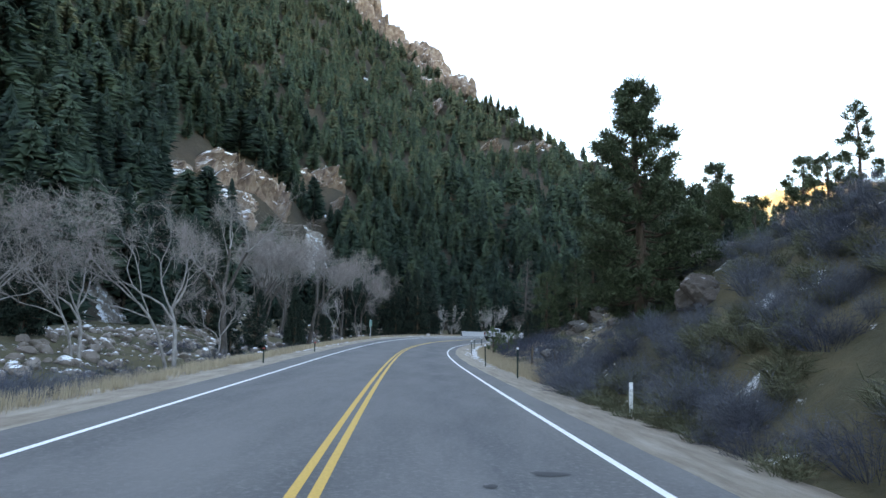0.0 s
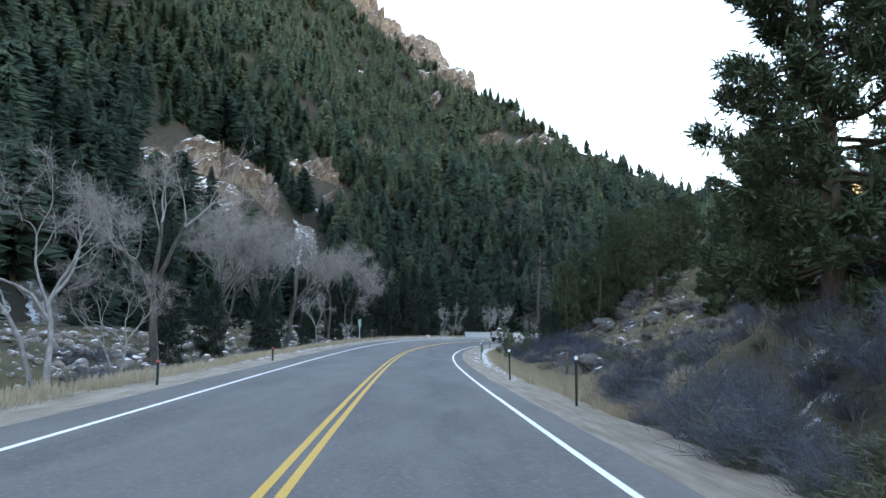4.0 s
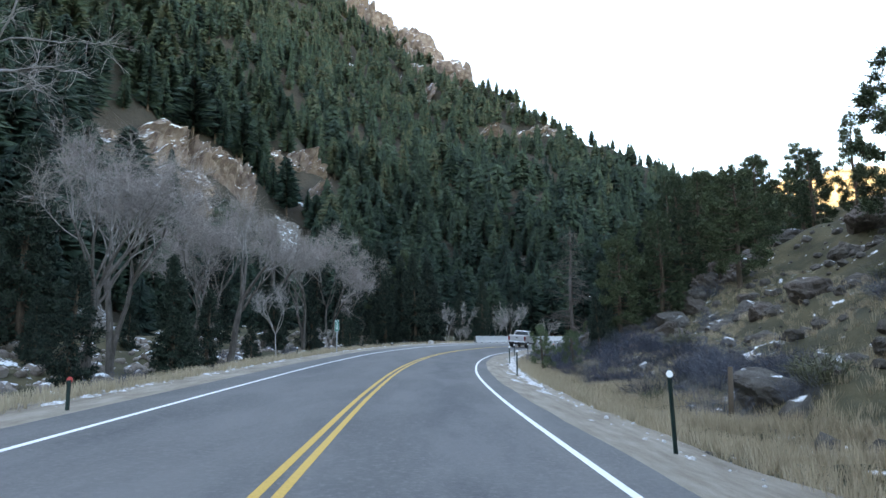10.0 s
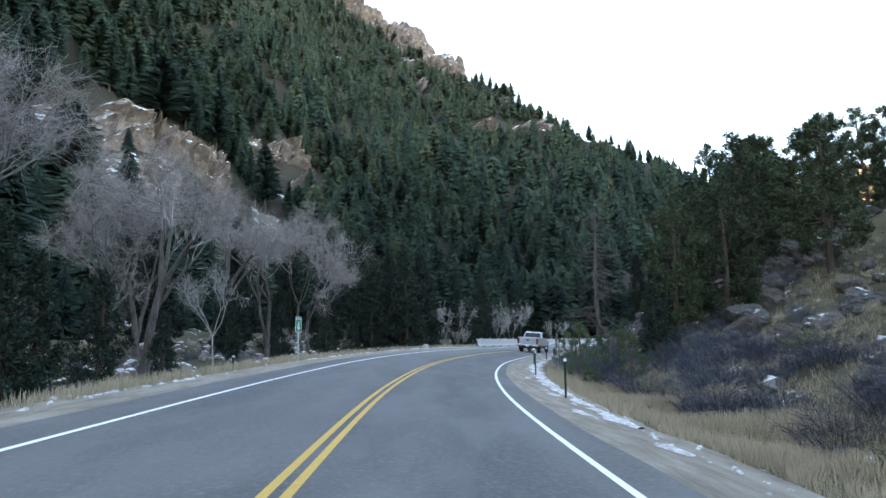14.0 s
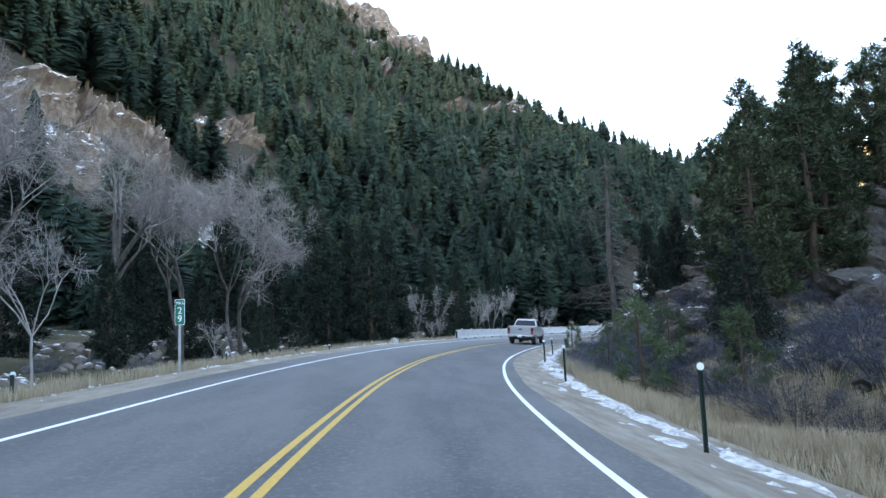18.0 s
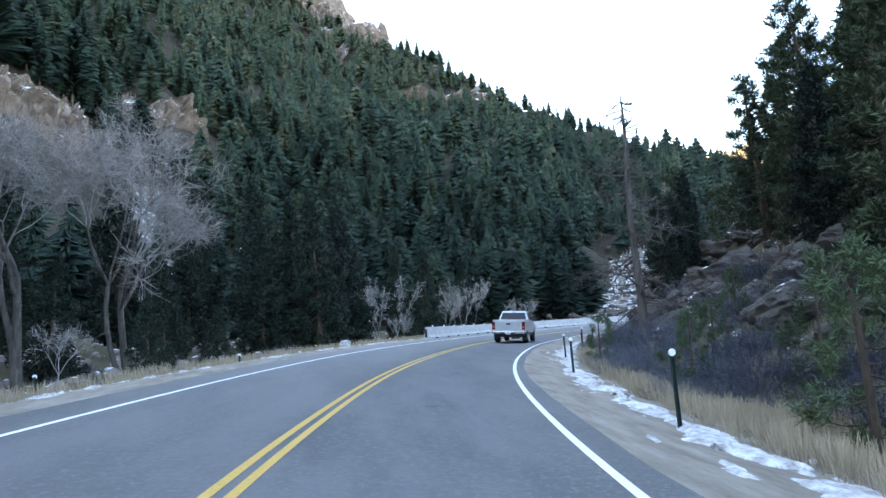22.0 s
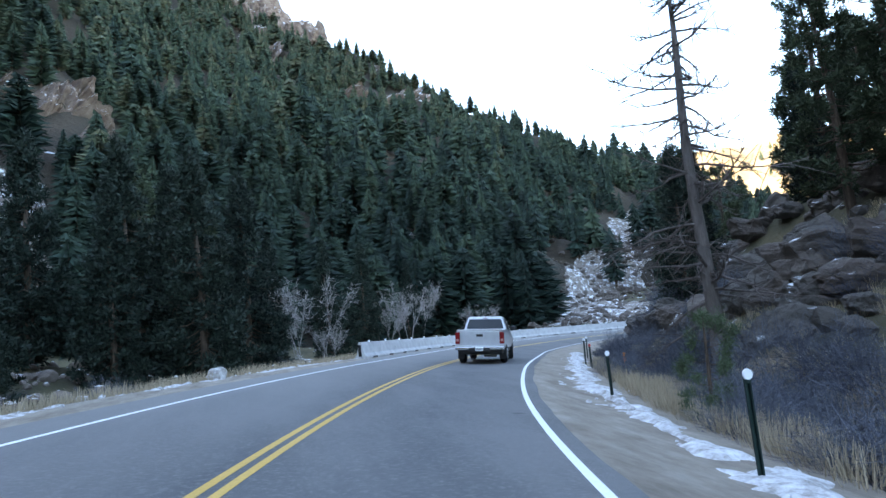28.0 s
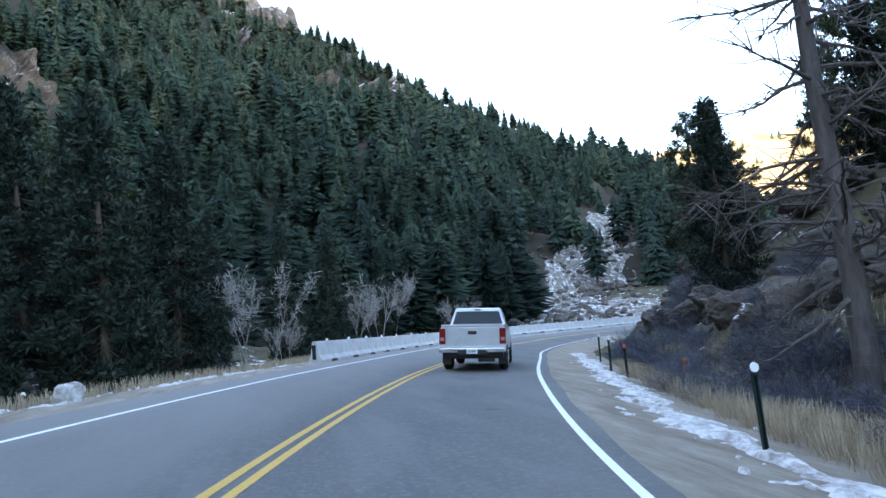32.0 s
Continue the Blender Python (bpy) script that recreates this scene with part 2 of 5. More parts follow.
def bm_mesh(name, bm, mat, smooth=False):
    me = bpy.data.meshes.new(name)
    bm.to_mesh(me)
    bm.free()
    for p in me.polygons:
        p.use_smooth = smooth
    me.materials.append(mat)
    return me


def box(bm, x0, x1, y0, y1, z0, z1, bevel=0.0):
    made = bmesh.ops.create_cube(bm, size=1.0)
    vs = made["verts"]
    bmesh.ops.scale(bm, vec=(x1 - x0, y1 - y0, z1 - z0), verts=vs)
    bmesh.ops.translate(bm, vec=((x0 + x1) / 2, (y0 + y1) / 2, (z0 + z1) / 2), verts=vs)
    if bevel:
        es = list({e for q in vs for e in q.link_edges})
        bmesh.ops.bevel(bm, geom=es, offset=bevel, segments=2, affect="EDGES", profile=0.6)
    return bm


# The road's centre line: plan, height and cross slope
LINE_Y = [-60, -20, 5, 24, 38, 48, 62, 73, 82, 90, 100, 111, 121, 130, 137, 142, 144.5, 144, 139]
LINE_X = [3.499, 0.448, -1.21, -2.207, -2.732, -2.951, -2.733, -1.83, -0.41, 1.515, 4.826, 9.329, 13.726, 19.427, 26.375, 35.003, 47.004, 62.003, 82.002]
LINE_Z = [0.033, 0.089, 0.093, 0.064, 0.061, 0.081, 0.174, 0.299, 0.408, 0.478, 0.543, 0.492, 0.42, 0.392, 0.4, 0.361, 0.359, 0.358, 0.359]
LINE_BANK = [-0.05, -0.16, -0.12, -0.75, -1.95, -2.7, -3.74, -4.43, -4.63, -4.95, -4.64, -5.09, -5.64, -5.63, -5.28, -4.52, -4.03, -4.02, -4.01]


def spline(points, per=24):
    """A smooth line through the points (Catmull-Rom, by chord)."""
    p = np.array(points, float)
    p = np.vstack([2 * p[0] - p[1], p, 2 * p[-1] - p[-2]])
    out = []
    for i in range(1, len(p) - 2):
        a, b, c, d = p[i - 1:i + 3]
        t0 = 0.0
        t1 = t0 + np.linalg.norm((b - a)[:2])
        t2 = t1 + np.linalg.norm((c - b)[:2])
        t3 = t2 + np.linalg.norm((d - c)[:2])
        for t in np.linspace(t1, t2, per, endpoint=False):
            a1 = (t1 - t) / (t1 - t0) * a + (t - t0) / (t1 - t0) * b
            a2 = (t2 - t) / (t2 - t1) * b + (t - t1) / (t2 - t1) * c
            a3 = (t3 - t) / (t3 - t2) * c + (t - t2) / (t3 - t2) * d
            b1 = (t2 - t) / (t2 - t0) * a1 + (t - t0) / (t2 - t0) * a2
            b2 = (t3 - t) / (t3 - t1) * a2 + (t - t1) / (t3 - t1) * a3
            out.append((t2 - t) / (t2 - t1) * b1 + (t - t1) / (t2 - t1) * b2)
    out.append(p[-2])
    return np.array(out)


line = spline(list(zip(LINE_X, LINE_Y, LINE_Z, LINE_BANK)))
arc = np.r_[0, np.cumsum(np.hypot(*np.diff(line[:, :2], axis=0).T))]
steps = np.arange(0, arc[-1], 0.8)
line = np.stack([np.interp(steps, arc, line[:, k]) for k in range(4)], 1)
ahead = np.gradient(line[:, :2], axis=0)
ahead /= np.linalg.norm(ahead, axis=1)[:, None]
side = np.stack([ahead[:, 1], -ahead[:, 0]], 1)
tilt = np.tan(np.radians(line[:, 3]))
LANE_R, LANE_L = 3.385, 3.583


def on_road(s, d, lift=0.0):
    """The place at s metres along the centre line and d metres to its right."""
    c = [np.interp(s, steps, line[:, k]) for k in range(3)]
    r = [np.interp(s, steps, side[:, k]) for k in range(2)]
    return Vector((c[0] + r[0] * d, c[1] + r[1] * d, c[2] + np.interp(s, steps, tilt) * d + lift))


def heading_at(s):
    return -math.degrees(math.atan2(np.interp(s, steps, ahead[:, 0]), np.interp(s, steps, ahead[:, 1])))


def along(x, y):
    """Metres along the centre line and to its right of the places x, y."""
    x, y = np.atleast_1d(x).astype(float), np.atleast_1d(y).astype(float)
    s, d = np.empty(len(x)), np.empty(len(x))
    for a in range(0, len(x), 4000):
        px, py = x[a:a + 4000, None], y[a:a + 4000, None]
        gap = (px - line[None, :, 0]) ** 2 + (py - line[None, :, 1]) ** 2
        k = gap.argmin(1)
        off = np.stack([px[:, 0] - line[k, 0], py[:, 0] - line[k, 1]], 1)
        s[a:a + 4000] = steps[k] + (off * ahead[k]).sum(1)
        d[a:a + 4000] = (off * side[k]).sum(1)
        far = np.sqrt(gap[np.arange(len(k)), k])
        d[a:a + 4000] = np.where(d[a:a + 4000] < 0, -1, 1) * np.maximum(np.abs(d[a:a + 4000]), far)
    return s, d


SLOPE_S = [0, 62, 80, 88, 94, 102, 120, 136, 150, 165, 185, 200, 230]
SLOPE_M = [0.85, 0.85, 0.85, 0.74, 0.42, 0.32, 0.30, 0.34, 0.45, 0.55, 0.6, 0.6, 0.6]
SLOPE_D = [5.9, 5.9, 5.9, 6.2, 7.9, 9.0, 8.8, 8.4, 7.9, 7.1, 6.7, 6.7, 6.7]
SLOPE_W = [4.5, 4.5, 4.5, 5.5, 12, 14, 14, 14, 14, 14, 14, 14, 14]


def rough_noise(x, y, size, seed):
    """Cheap smooth noise from summed waves, about -1 to 1."""
    rnd = np.random.RandomState(seed)
    out = np.zeros_like(x)
    for k in range(10):
        a = rnd.uniform(0, 6.283)
        f = 6.283 / (size * rnd.uniform(0.5, 1.6))
        out += np.sin((x * np.cos(a) + y * np.sin(a)) * f + rnd.uniform(0, 6.283))
    return out / 4.0


def verge_drop(s, d):
    """How far the right shoulder has fallen below the road's plane at d metres to the right."""
    low = np.interp(s, (0, 100, 125, 140, 260), (0.30, 0.30, 0.26, 0.14, 0.10))
    return low * np.clip((d - 3.9) / 2.0, 0, 1)


def ground_height(x, y):
    x, y = np.atleast_1d(x).astype(float), np.atleast_1d(y).astype(float)
    s, d = along(x, y)
    zc, tn = np.interp(s, steps, line[:, 2]), np.interp(s, steps, tilt)
    edge_r, edge_l = zc + tn * 5.9 - verge_drop(s, 5.9), zc - tn * 5.6
    road = zc + tn * np.clip(d, -5.6, 5.9) - verge_drop(s, d) - 0.14
    m, d0, first = (np.interp(s, SLOPE_S, k) for k in (SLOPE_M, SLOPE_D, SLOPE_W))
    over = np.maximum(d - d0, 0)
    ditch = -0.30 * np.clip((d - 5.9) / 1.5, 0, 1) * np.clip((d0 - 5.4) / 2, 0, 1)
    rise = m * np.minimum(over, first) + 0.42 * np.clip(over - first, 0, 60) + 0.2 * np.maximum(over - 74, 0)
    bumps = np.clip((d - 6.0) / 4, 0, 1) * (0.35 * rough_noise(x, y, 6, 3) + np.clip(over / 10, 0, 1) * 0.9 * rough_noise(x, y, 17, 4))
    right = edge_r - 0.10 + ditch + rise * np.clip(over / 2, 0, 1) ** 0.5 + bumps
    l = -d - 5.6
    fall = -0.80 * np.clip(l / 4.0, 0, 1) ** 1.3 + 0.20 * np.clip(l - 6.0, 0, 9)
    left = edge_l - 0.08 + fall + np.clip(l / 3, 0, 1) * 0.28 * rough_noise(x, y, 5, 7) + 0.18 * np.clip(l - 22, 0, 200)
    z = np.where(d > 5.9, right, np.where(d < -5.2, left, road))
    return z


def ground_at(x, y):
    return float(ground_height(x, y)[0])


# Road surface, shoulders and painted lines
rows = [k for k in range(len(steps)) if line[k, 1] > -45 or line[k, 0] > 10]


def road_strip(name, d0, d1, lift, mat, cols=2, wobble=0.0, rows=rows, seed=1, skip=None):
    d0, d1 = (np.full(len(steps), d) if np.isscalar(d) else d for d in (d0, d1))
    w = np.linspace(0, 1, cols)
    vs, across = [], []
    rnd = np.random.RandomState(seed)
    jag = np.convolve(rnd.uniform(-1, 1, len(steps) + 4), np.ones(3) / 3, "valid")[:len(steps)] * wobble
    for k in rows:
        for q in w:
            d = d0[k] + (d1[k] + jag[k] - d0[k]) * q
            vs.append((line[k, 0] + side[k, 0] * d, line[k, 1] + side[k, 1] * d, line[k, 2] + tilt[k] * d + lift - (verge_drop(steps[k], d) if d > 4.1 else 0)))
            across.append(q)
    me = mesh_of(name, vs, strip_faces(len(rows), cols)[:, ::-1], mat, True, ("across", across))
    ob = new(name, me)
    return ob


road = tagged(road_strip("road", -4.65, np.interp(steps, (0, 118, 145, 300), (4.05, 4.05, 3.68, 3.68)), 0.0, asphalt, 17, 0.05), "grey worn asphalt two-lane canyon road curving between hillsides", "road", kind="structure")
tagged(road_strip("shoulder_right", 3.60, 6.2, -0.012, gravel_mat, 9, 0.25, seed=4), "bare sandy gravel shoulder beside the road", "shoulder", kind="structure")
tagged(road_strip("shoulder_left", np.interp(steps, (0, 100, 125, 300), (-6.3, -6.3, -5.8, -5.8)), -4.60, -0.012, gravel_mat, 5, 0.0, seed=5), "brown dirt shoulder beside the road", "shoulder", kind="structure")
for name, d, wide, mat, label in (("edge_line", LANE_R, 0.105, white_paint, "white painted edge line"), ("edge_line", -LANE_L, 0.11, white_paint, "white painted edge line"),
                                  ("centre_line", -0.105, 0.105, yellow_paint, "yellow painted centre line"), ("centre_line", 0.105, 0.105, yellow_paint, "yellow painted centre line")):
    tagged(road_strip(name, d - wide / 2, d + wide / 2, 0.005, mat, 2), label + " along the asphalt", "road marking", kind="structure")

# The ground, one sheet to the horizon
gx = np.r_[-3500, -1800, -900, -450, -250, -160, -110, -80, -62, -52, np.arange(-46, 62, 0.62), 66, 72, 80, 92, 110, 140, 190, 260, 380, 600, 1000, 1800, 3500]
gy = np.r_[-3500, -1500, -700, -300, -150, -90, -60, np.arange(-44, 165, 0.75), 170, 178, 190, 210, 240, 290, 380, 600, 1000, 1800, 3500]
X, Y = np.meshgrid(gx, gy)
Z = ground_height(X.ravel(), Y.ravel())
Z = np.where((np.abs(X.ravel()) > 240) | (np.abs(Y.ravel() - 80) > 240), np.minimum(Z, 30), Z)
ground = new("ground", mesh_of("ground", np.stack([X.ravel(), Y.ravel(), Z], 1), strip_faces(len(gy), len(gx)), soil, True))
tagged(ground, "rocky brown canyon ground with dry grass and snow patches", "ground", kind="structure")

# The mountain beyond the creek: a slope between its foot and its ridge
FOOT = [(-36, -140, -3), (-30, -40, -3), (-27, 40, -3), (-27, 90, -3), (-24, 122, -3), (-8, 136, -2.5), (8, 147, -2), (24, 158, -1.5), (42, 174, 0), (60, 190, 1), (90, 200, 2), (150, 210, 3), (260, 220, 4)]
# The ridge's left end is out of view, raised to keep sun off the road
RIDGE = [(-240, -160, 200), (-230, 20, 205), (-220, 170, 215), (-190, 300, 260), (-125, 400, 285), (-62, 428, 226), (-20, 395, 175), (10, 330, 123), (34, 317, 106), (60, 306, 87), (80, 304, 78), (135, 310, 60), (260, 330, 40)]
foot, ridge = spline(FOOT, 14), spline(RIDGE, 14)


def slope_point(u, w):
    """A place on the mountain: u from 0 to 1 along it, w from its foot (0) to its ridge (1)."""
    u, w = np.atleast_1d(u).astype(float), np.atleast_1d(w).astype(float)
    q = np.linspace(0, 1, len(foot))
    a = np.stack([np.interp(u, q, foot[:, k]) for k in range(3)], 1)
    b = np.stack([np.interp(u, q, ridge[:, k]) for k in range(3)], 1)
    p = a + (b - a) * w[:, None]
    lift = w ** 1.12
    p[:, 2] = a[:, 2] + (b[:, 2] - a[:, 2]) * np.where(w > 1, 1 - (w - 1) * 1.5, lift)
    amp = np.clip(w * 6, 0, 1) * np.clip((1.15 - w) * 5, 0, 1)
    p[:, 2] += amp * (3.2 * rough_noise(p[:, 0], p[:, 1], 45, 11) + 1.2 * rough_noise(p[:, 0], p[:, 1], 14, 12))
    return p


U, W = np.meshgrid(np.linspace(0, 1, 260), np.r_[np.linspace(0, 1, 90), np.linspace(1.02, 1.4, 8)])
mv = slope_point(U.ravel(), W.ravel())
mountain = new("mountain", mesh_of("mountain", mv, strip_faces(98, 260), forest_floor, True))
tagged(mountain, "steep shaded mountainside with brown soil, rock and snow", "mountain", kind="structure")


def slope_at(x, y):
    """The mountain's height over x, y."""
    k = ((mv[:, 0] - x) ** 2 + (mv[:, 1] - y) ** 2).argmin()
    return float(mv[k, 2])


# Trees
def tufts(places, ways, size, width, rnd, cross=2):
    """Needle clusters: from each place a fan of thin kites round its way."""
    n = len(places)
    vs, fs = [], []
    for c in range(cross):
        w = ways / np.linalg.norm(ways, axis=1)[:, None] + rnd.normal(0, 0.45, (n, 3))
        w /= np.linalg.norm(w, axis=1)[:, None]
        q = np.cross(w, rnd.normal(0, 1, (n, 3)))
        q /= np.linalg.norm(q, axis=1)[:, None] + 1e-9
        L, H = (size * rnd.uniform(0.6, 1.3, n))[:, None], (width * rnd.uniform(0.7, 1.3, n))[:, None]
        mid = places + w * L * 0.55
        vs.append(np.stack([places, mid + q * H, places + w * L, mid - q * H], 1).reshape(-1, 3))
        fs.append(c * n * 4 + np.arange(n * 4).reshape(n, 4))
    return np.vstack(vs), np.vstack(fs)


def skirts(height, radius, clear, seed, layers, points, power=0.8, rounded=0.0):
    """A distant conifer's crown: ragged skirts of boughs, one above the other, as places and triangles."""
    rnd = np.random.RandomState(seed)
    vs, fs = [], []
    for k in range(layers):
        q = (k + rnd.uniform(-0.3, 0.3)) / layers
        q = min(max(q, 0.0), 0.97)
        h = clear + (height - clear) * q
        shape = (1 - q) ** power
        if rounded:
            shape = shape * (1 - rounded) + rounded * math.sqrt(max(0.0, 1 - (2 * q - 0.85) ** 2 / 1.45))
        r = radius * shape * min(1.0, 0.55 + q * 3) + 0.12
        rise = (height - clear) / layers * rnd.uniform(1.3, 2.2)
        base = len(vs)
        vs.append((rnd.normal(0, 0.1), rnd.normal(0, 0.1), h + rise))
        a0 = rnd.uniform(0, 6.283)
        for j in range(points):
            for half in (0, 1):
                a = a0 + 6.2832 * (j + half * 0.5 + rnd.uniform(-0.2, 0.2)) / points
                d = r * (rnd.uniform(0.30, 0.55) if half == 0 else rnd.uniform(0.65, 1.25))
                vs.append((d * math.cos(a), d * math.sin(a), h + rnd.uniform(-0.28, 0.2) * r + (0.12 if half == 0 else -0.05)))
        for j in range(points * 2):
            if rnd.uniform() < 0.92:
                fs.append((base, base + 1 + j, base + 1 + (j + 1) % (points * 2)))
    return np.array(vs), np.array(fs)


def tube(path, radii, sides=6):
    """A round tapered limb along a path, as places and quads."""
    path, vs = np.asarray(path, float), []
    way = np.gradient(path, axis=0)
    for p, w, r in zip(path, way, radii):
        w = w / (np.linalg.norm(w) + 1e-9)
        s = np.cross(w, (0.3, 0.9, 0.1))
        s /= np.linalg.norm(s) + 1e-9
        t = np.cross(w, s)
        for k in range(sides):
            a = 6.2832 * k / sides
            vs.append(p + (s * math.cos(a) + t * math.sin(a)) * r)
    fs = []
    for i in range(len(path) - 1):
        for k in range(sides):
            fs.append((i * sides + k, i * sides + (k + 1) % sides, (i + 1) * sides + (k + 1) % sides, (i + 1) * sides + k))
    return np.array(vs), np.array(fs)


def merged(pieces):
    vs, fs, n = [], [], 0
    for v, f in pieces:
        vs.append(v)
        fs.append(f + n)
        n += len(v)
    return np.vstack(vs), np.vstack(fs)


bark = material("pine_bark", 0.95)
v = local(bark, (1, 1, 0.25))
f = noise_fac(bark, v, 7.0, 6, 0.7)
link(bark, ramp(bark, f, [(0.3, (0.035, 0.028, 0.024)), (0.55, (0.105, 0.075, 0.055)), (0.75, (0.17, 0.125, 0.095))]), shader(bark).inputs["Base Color"])
bump(bark, f, 1.0, 0.05)
dead_wood = material("dead_grey_wood", 0.95)
v = local(dead_wood, (1, 1, 0.2))
f = noise_fac(dead_wood, v, 8.0, 6, 0.7)
link(dead_wood, ramp(dead_wood, f, [(0.3, (0.06, 0.050, 0.046)), (0.6, (0.135, 0.115, 0.105)), (0.8, (0.20, 0.175, 0.16))]), shader(dead_wood).inputs["Base Color"])
bump(dead_wood, f, 1.0, 0.03)
forest_needles = material("forest_needles", 0.75)
t1 = node(forest_needles, "ShaderNodeAttribute")
t1.attribute_name = "tone"
g1 = node(forest_needles, "ShaderNodeNewGeometry")
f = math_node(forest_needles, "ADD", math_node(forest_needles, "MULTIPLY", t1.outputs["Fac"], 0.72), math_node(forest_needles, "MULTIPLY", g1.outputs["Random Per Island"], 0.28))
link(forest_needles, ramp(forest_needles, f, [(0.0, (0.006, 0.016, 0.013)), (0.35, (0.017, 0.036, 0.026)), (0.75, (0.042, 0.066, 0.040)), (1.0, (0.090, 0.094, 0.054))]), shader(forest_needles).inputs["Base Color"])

# The forest on the mountainside
def forest(count, seed):
    rnd = np.random.RandomState(seed)
    kinds = []
    for k in range(7):
        pond = k >= 4
        cv, cf = skirts(12, 2.0 + 0.2 * (k % 3) + 0.35 * pond, 1.0 + 1.6 * pond, 40 + k, 13, 9, 0.85, 0.4 if pond else 0.0)
        tv, tf = tube([(0, 0, -0.6), (0, 0, 5), (0, 0, 11)], (0.2, 0.14, 0.04), 4)
        # a finer crown of many ragged boughs, for trees near the road
        nv, nf = skirts(12, 2.15 + 0.25 * (k % 3) + 0.3 * pond, 0.9 + 1.4 * pond, 80 + k, 30, 15, 0.85, 0.4 if pond else 0.0)
        kinds.append((cv, cf, tv, tf, nv, nf))
    # spread evenly over the slope's area that faces the road
    uu, ww = rnd.uniform(0.10, 0.93, 60000), rnd.uniform(0.0, 1.0, 60000)
    p0, pu, pw = slope_point(uu, ww), slope_point(uu + 0.002, ww), slope_point(uu, ww + 0.002)
    area = np.linalg.norm(np.cross(pu - p0, pw - p0), axis=1)
    far = np.hypot(p0[:, 0], p0[:, 1] - 40)
    want = area / (1 + (far / 260) ** 2) * (0.95 - 0.55 * np.clip(rough_noise(p0[:, 0], p0[:, 1], 50, 21) - 0.3, 0, 1))
    want *= (p0[:, 0] > -0.78 * (p0[:, 1] + 6)) & (far < 480) & (p0[:, 0] < 170)
    pick = rnd.choice(len(uu), count, False, want / want.sum())
    q = np.stack([uu[pick], ww[pick]], 1)
    at = slope_point(q[:, 0], q[:, 1])
    V, F, T, TV, TF, n, tn = [], [], [], [], [], 0, 0
    clear_spots = ((20, 279, 8), (31, 288, 8), (42, 294, 8), (-33, 185, 8), (-38, 180, 7), (-29, 178, 8), (-30, 190, 7), (-30, 160, 6), (-36, 156, 8), (-42, 152, 8), (-48, 146, 9), (-52, 140, 9), (-48, 136, 9), (-44, 129, 9), (-40, 124, 8), (-38, 136, 8), (-34, 145, 7), (-30, 150, 7), (-28, 143, 6), (-46, 120, 7), (-55, 82, 6), (-63, 121, 6), (-4, 304, 7), (54, 190, 18), (60, 203, 15), (72, 220, 12), (88, 240, 8), (98, 252, 7))
    for p, high in zip(at, q[:, 1]):
        if any((p[0] - cx) ** 2 + (p[1] - cy) ** 2 < r * r and rnd.uniform() < 0.85 for cx, cy, r in clear_spots):
            continue
        if p[2] < 4.5 and p[1] < 112 and rnd.uniform() < 0.8:
            continue
        bearing, reach = math.degrees(math.atan2(p[0] - 2.45, p[1] - 84)), math.hypot(p[0] - 2.45, p[1] - 84)
        if 21.5 < bearing < 34 and reach < 128 + 6 * rnd.uniform():
            continue
        k = rnd.randint(0, 7)
        cv, cf, tv, tf, nv, nf = kinds[k]
        if math.hypot(p[0] + 5, p[1] - 85) < 125 and p[1] > 40:
            cv, cf = nv, nf
        s = rnd.uniform(0.5, 1.2) * (0.8 if p[2] > 60 else 1.0) * (0.72 if high > 0.9 else 1.0)
        a = rnd.uniform(0, 6.283)
        c, sn = math.cos(a) * s, math.sin(a) * s
        wide = rnd.uniform(1.05, 1.55) * (1.35 if high > 0.9 else 1.0)
        lean = rnd.normal(0, 0.025, 2)
        for src, faces, vs, fs, base in ((cv, cf, V, F, n), (tv, tf, TV, TF, tn)):
            z = src[:, 2] * s
            vs.append(np.stack([(src[:, 0] * c - src[:, 1] * sn) * wide + p[0] + lean[0] * z, (src[:, 0] * sn + src[:, 1] * c) * wide + p[1] + lean[1] * z, z + p[2] - 0.3], 1))
            fs.append(faces + base)
        # haze over the upper slope painted into crown tone; darker left and low right
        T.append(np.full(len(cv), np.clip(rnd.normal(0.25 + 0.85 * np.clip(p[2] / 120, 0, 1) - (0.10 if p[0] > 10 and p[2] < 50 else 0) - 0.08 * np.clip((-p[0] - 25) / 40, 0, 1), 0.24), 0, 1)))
        n += len(cv)
        tn += len(tv)
    return np.vstack(V), np.vstack(F), np.concatenate(T), np.vstack(TV), np.vstack(TF)


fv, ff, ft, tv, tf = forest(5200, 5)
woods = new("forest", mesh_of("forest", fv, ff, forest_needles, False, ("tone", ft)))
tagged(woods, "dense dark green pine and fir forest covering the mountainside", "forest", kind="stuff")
trunks = new("forest_trunks", mesh_of("forest_trunks", tv, tf, bark))
tagged(trunks, "brown trunks of the mountainside forest", "forest", kind="stuff")


# Single trees
def plant(kind, x, y, scale=1.0, turn=0.0, z=None, sink=0.1, lean=0.0):
    z = ground_at(x, y) if z is None else z
    m = pose(x, y, z - sink, lean, 0, turn) @ Matrix.Diagonal((scale, scale, scale, 1))
    ob = copy_thing(kind, m)
    ob.matrix_basis = m
    return ob


def clear_kind(kind):
    """Takes the pattern away once its copies stand."""
    for o in list(kind.children_recursive) + [kind]:
        bpy.data.objects.remove(o)


def pine_kind(name, height, radius, clear, seed, mat, limbs, kites, size, width, bare=0.42, power=0.75, thick=0.24, per=4.6, droop=0.16, label=""):
    """A pine: a trunk, rising limbs and, on their outer parts, flat plates of round needle clumps with gaps between them."""
    r = np.random.RandomState(seed)
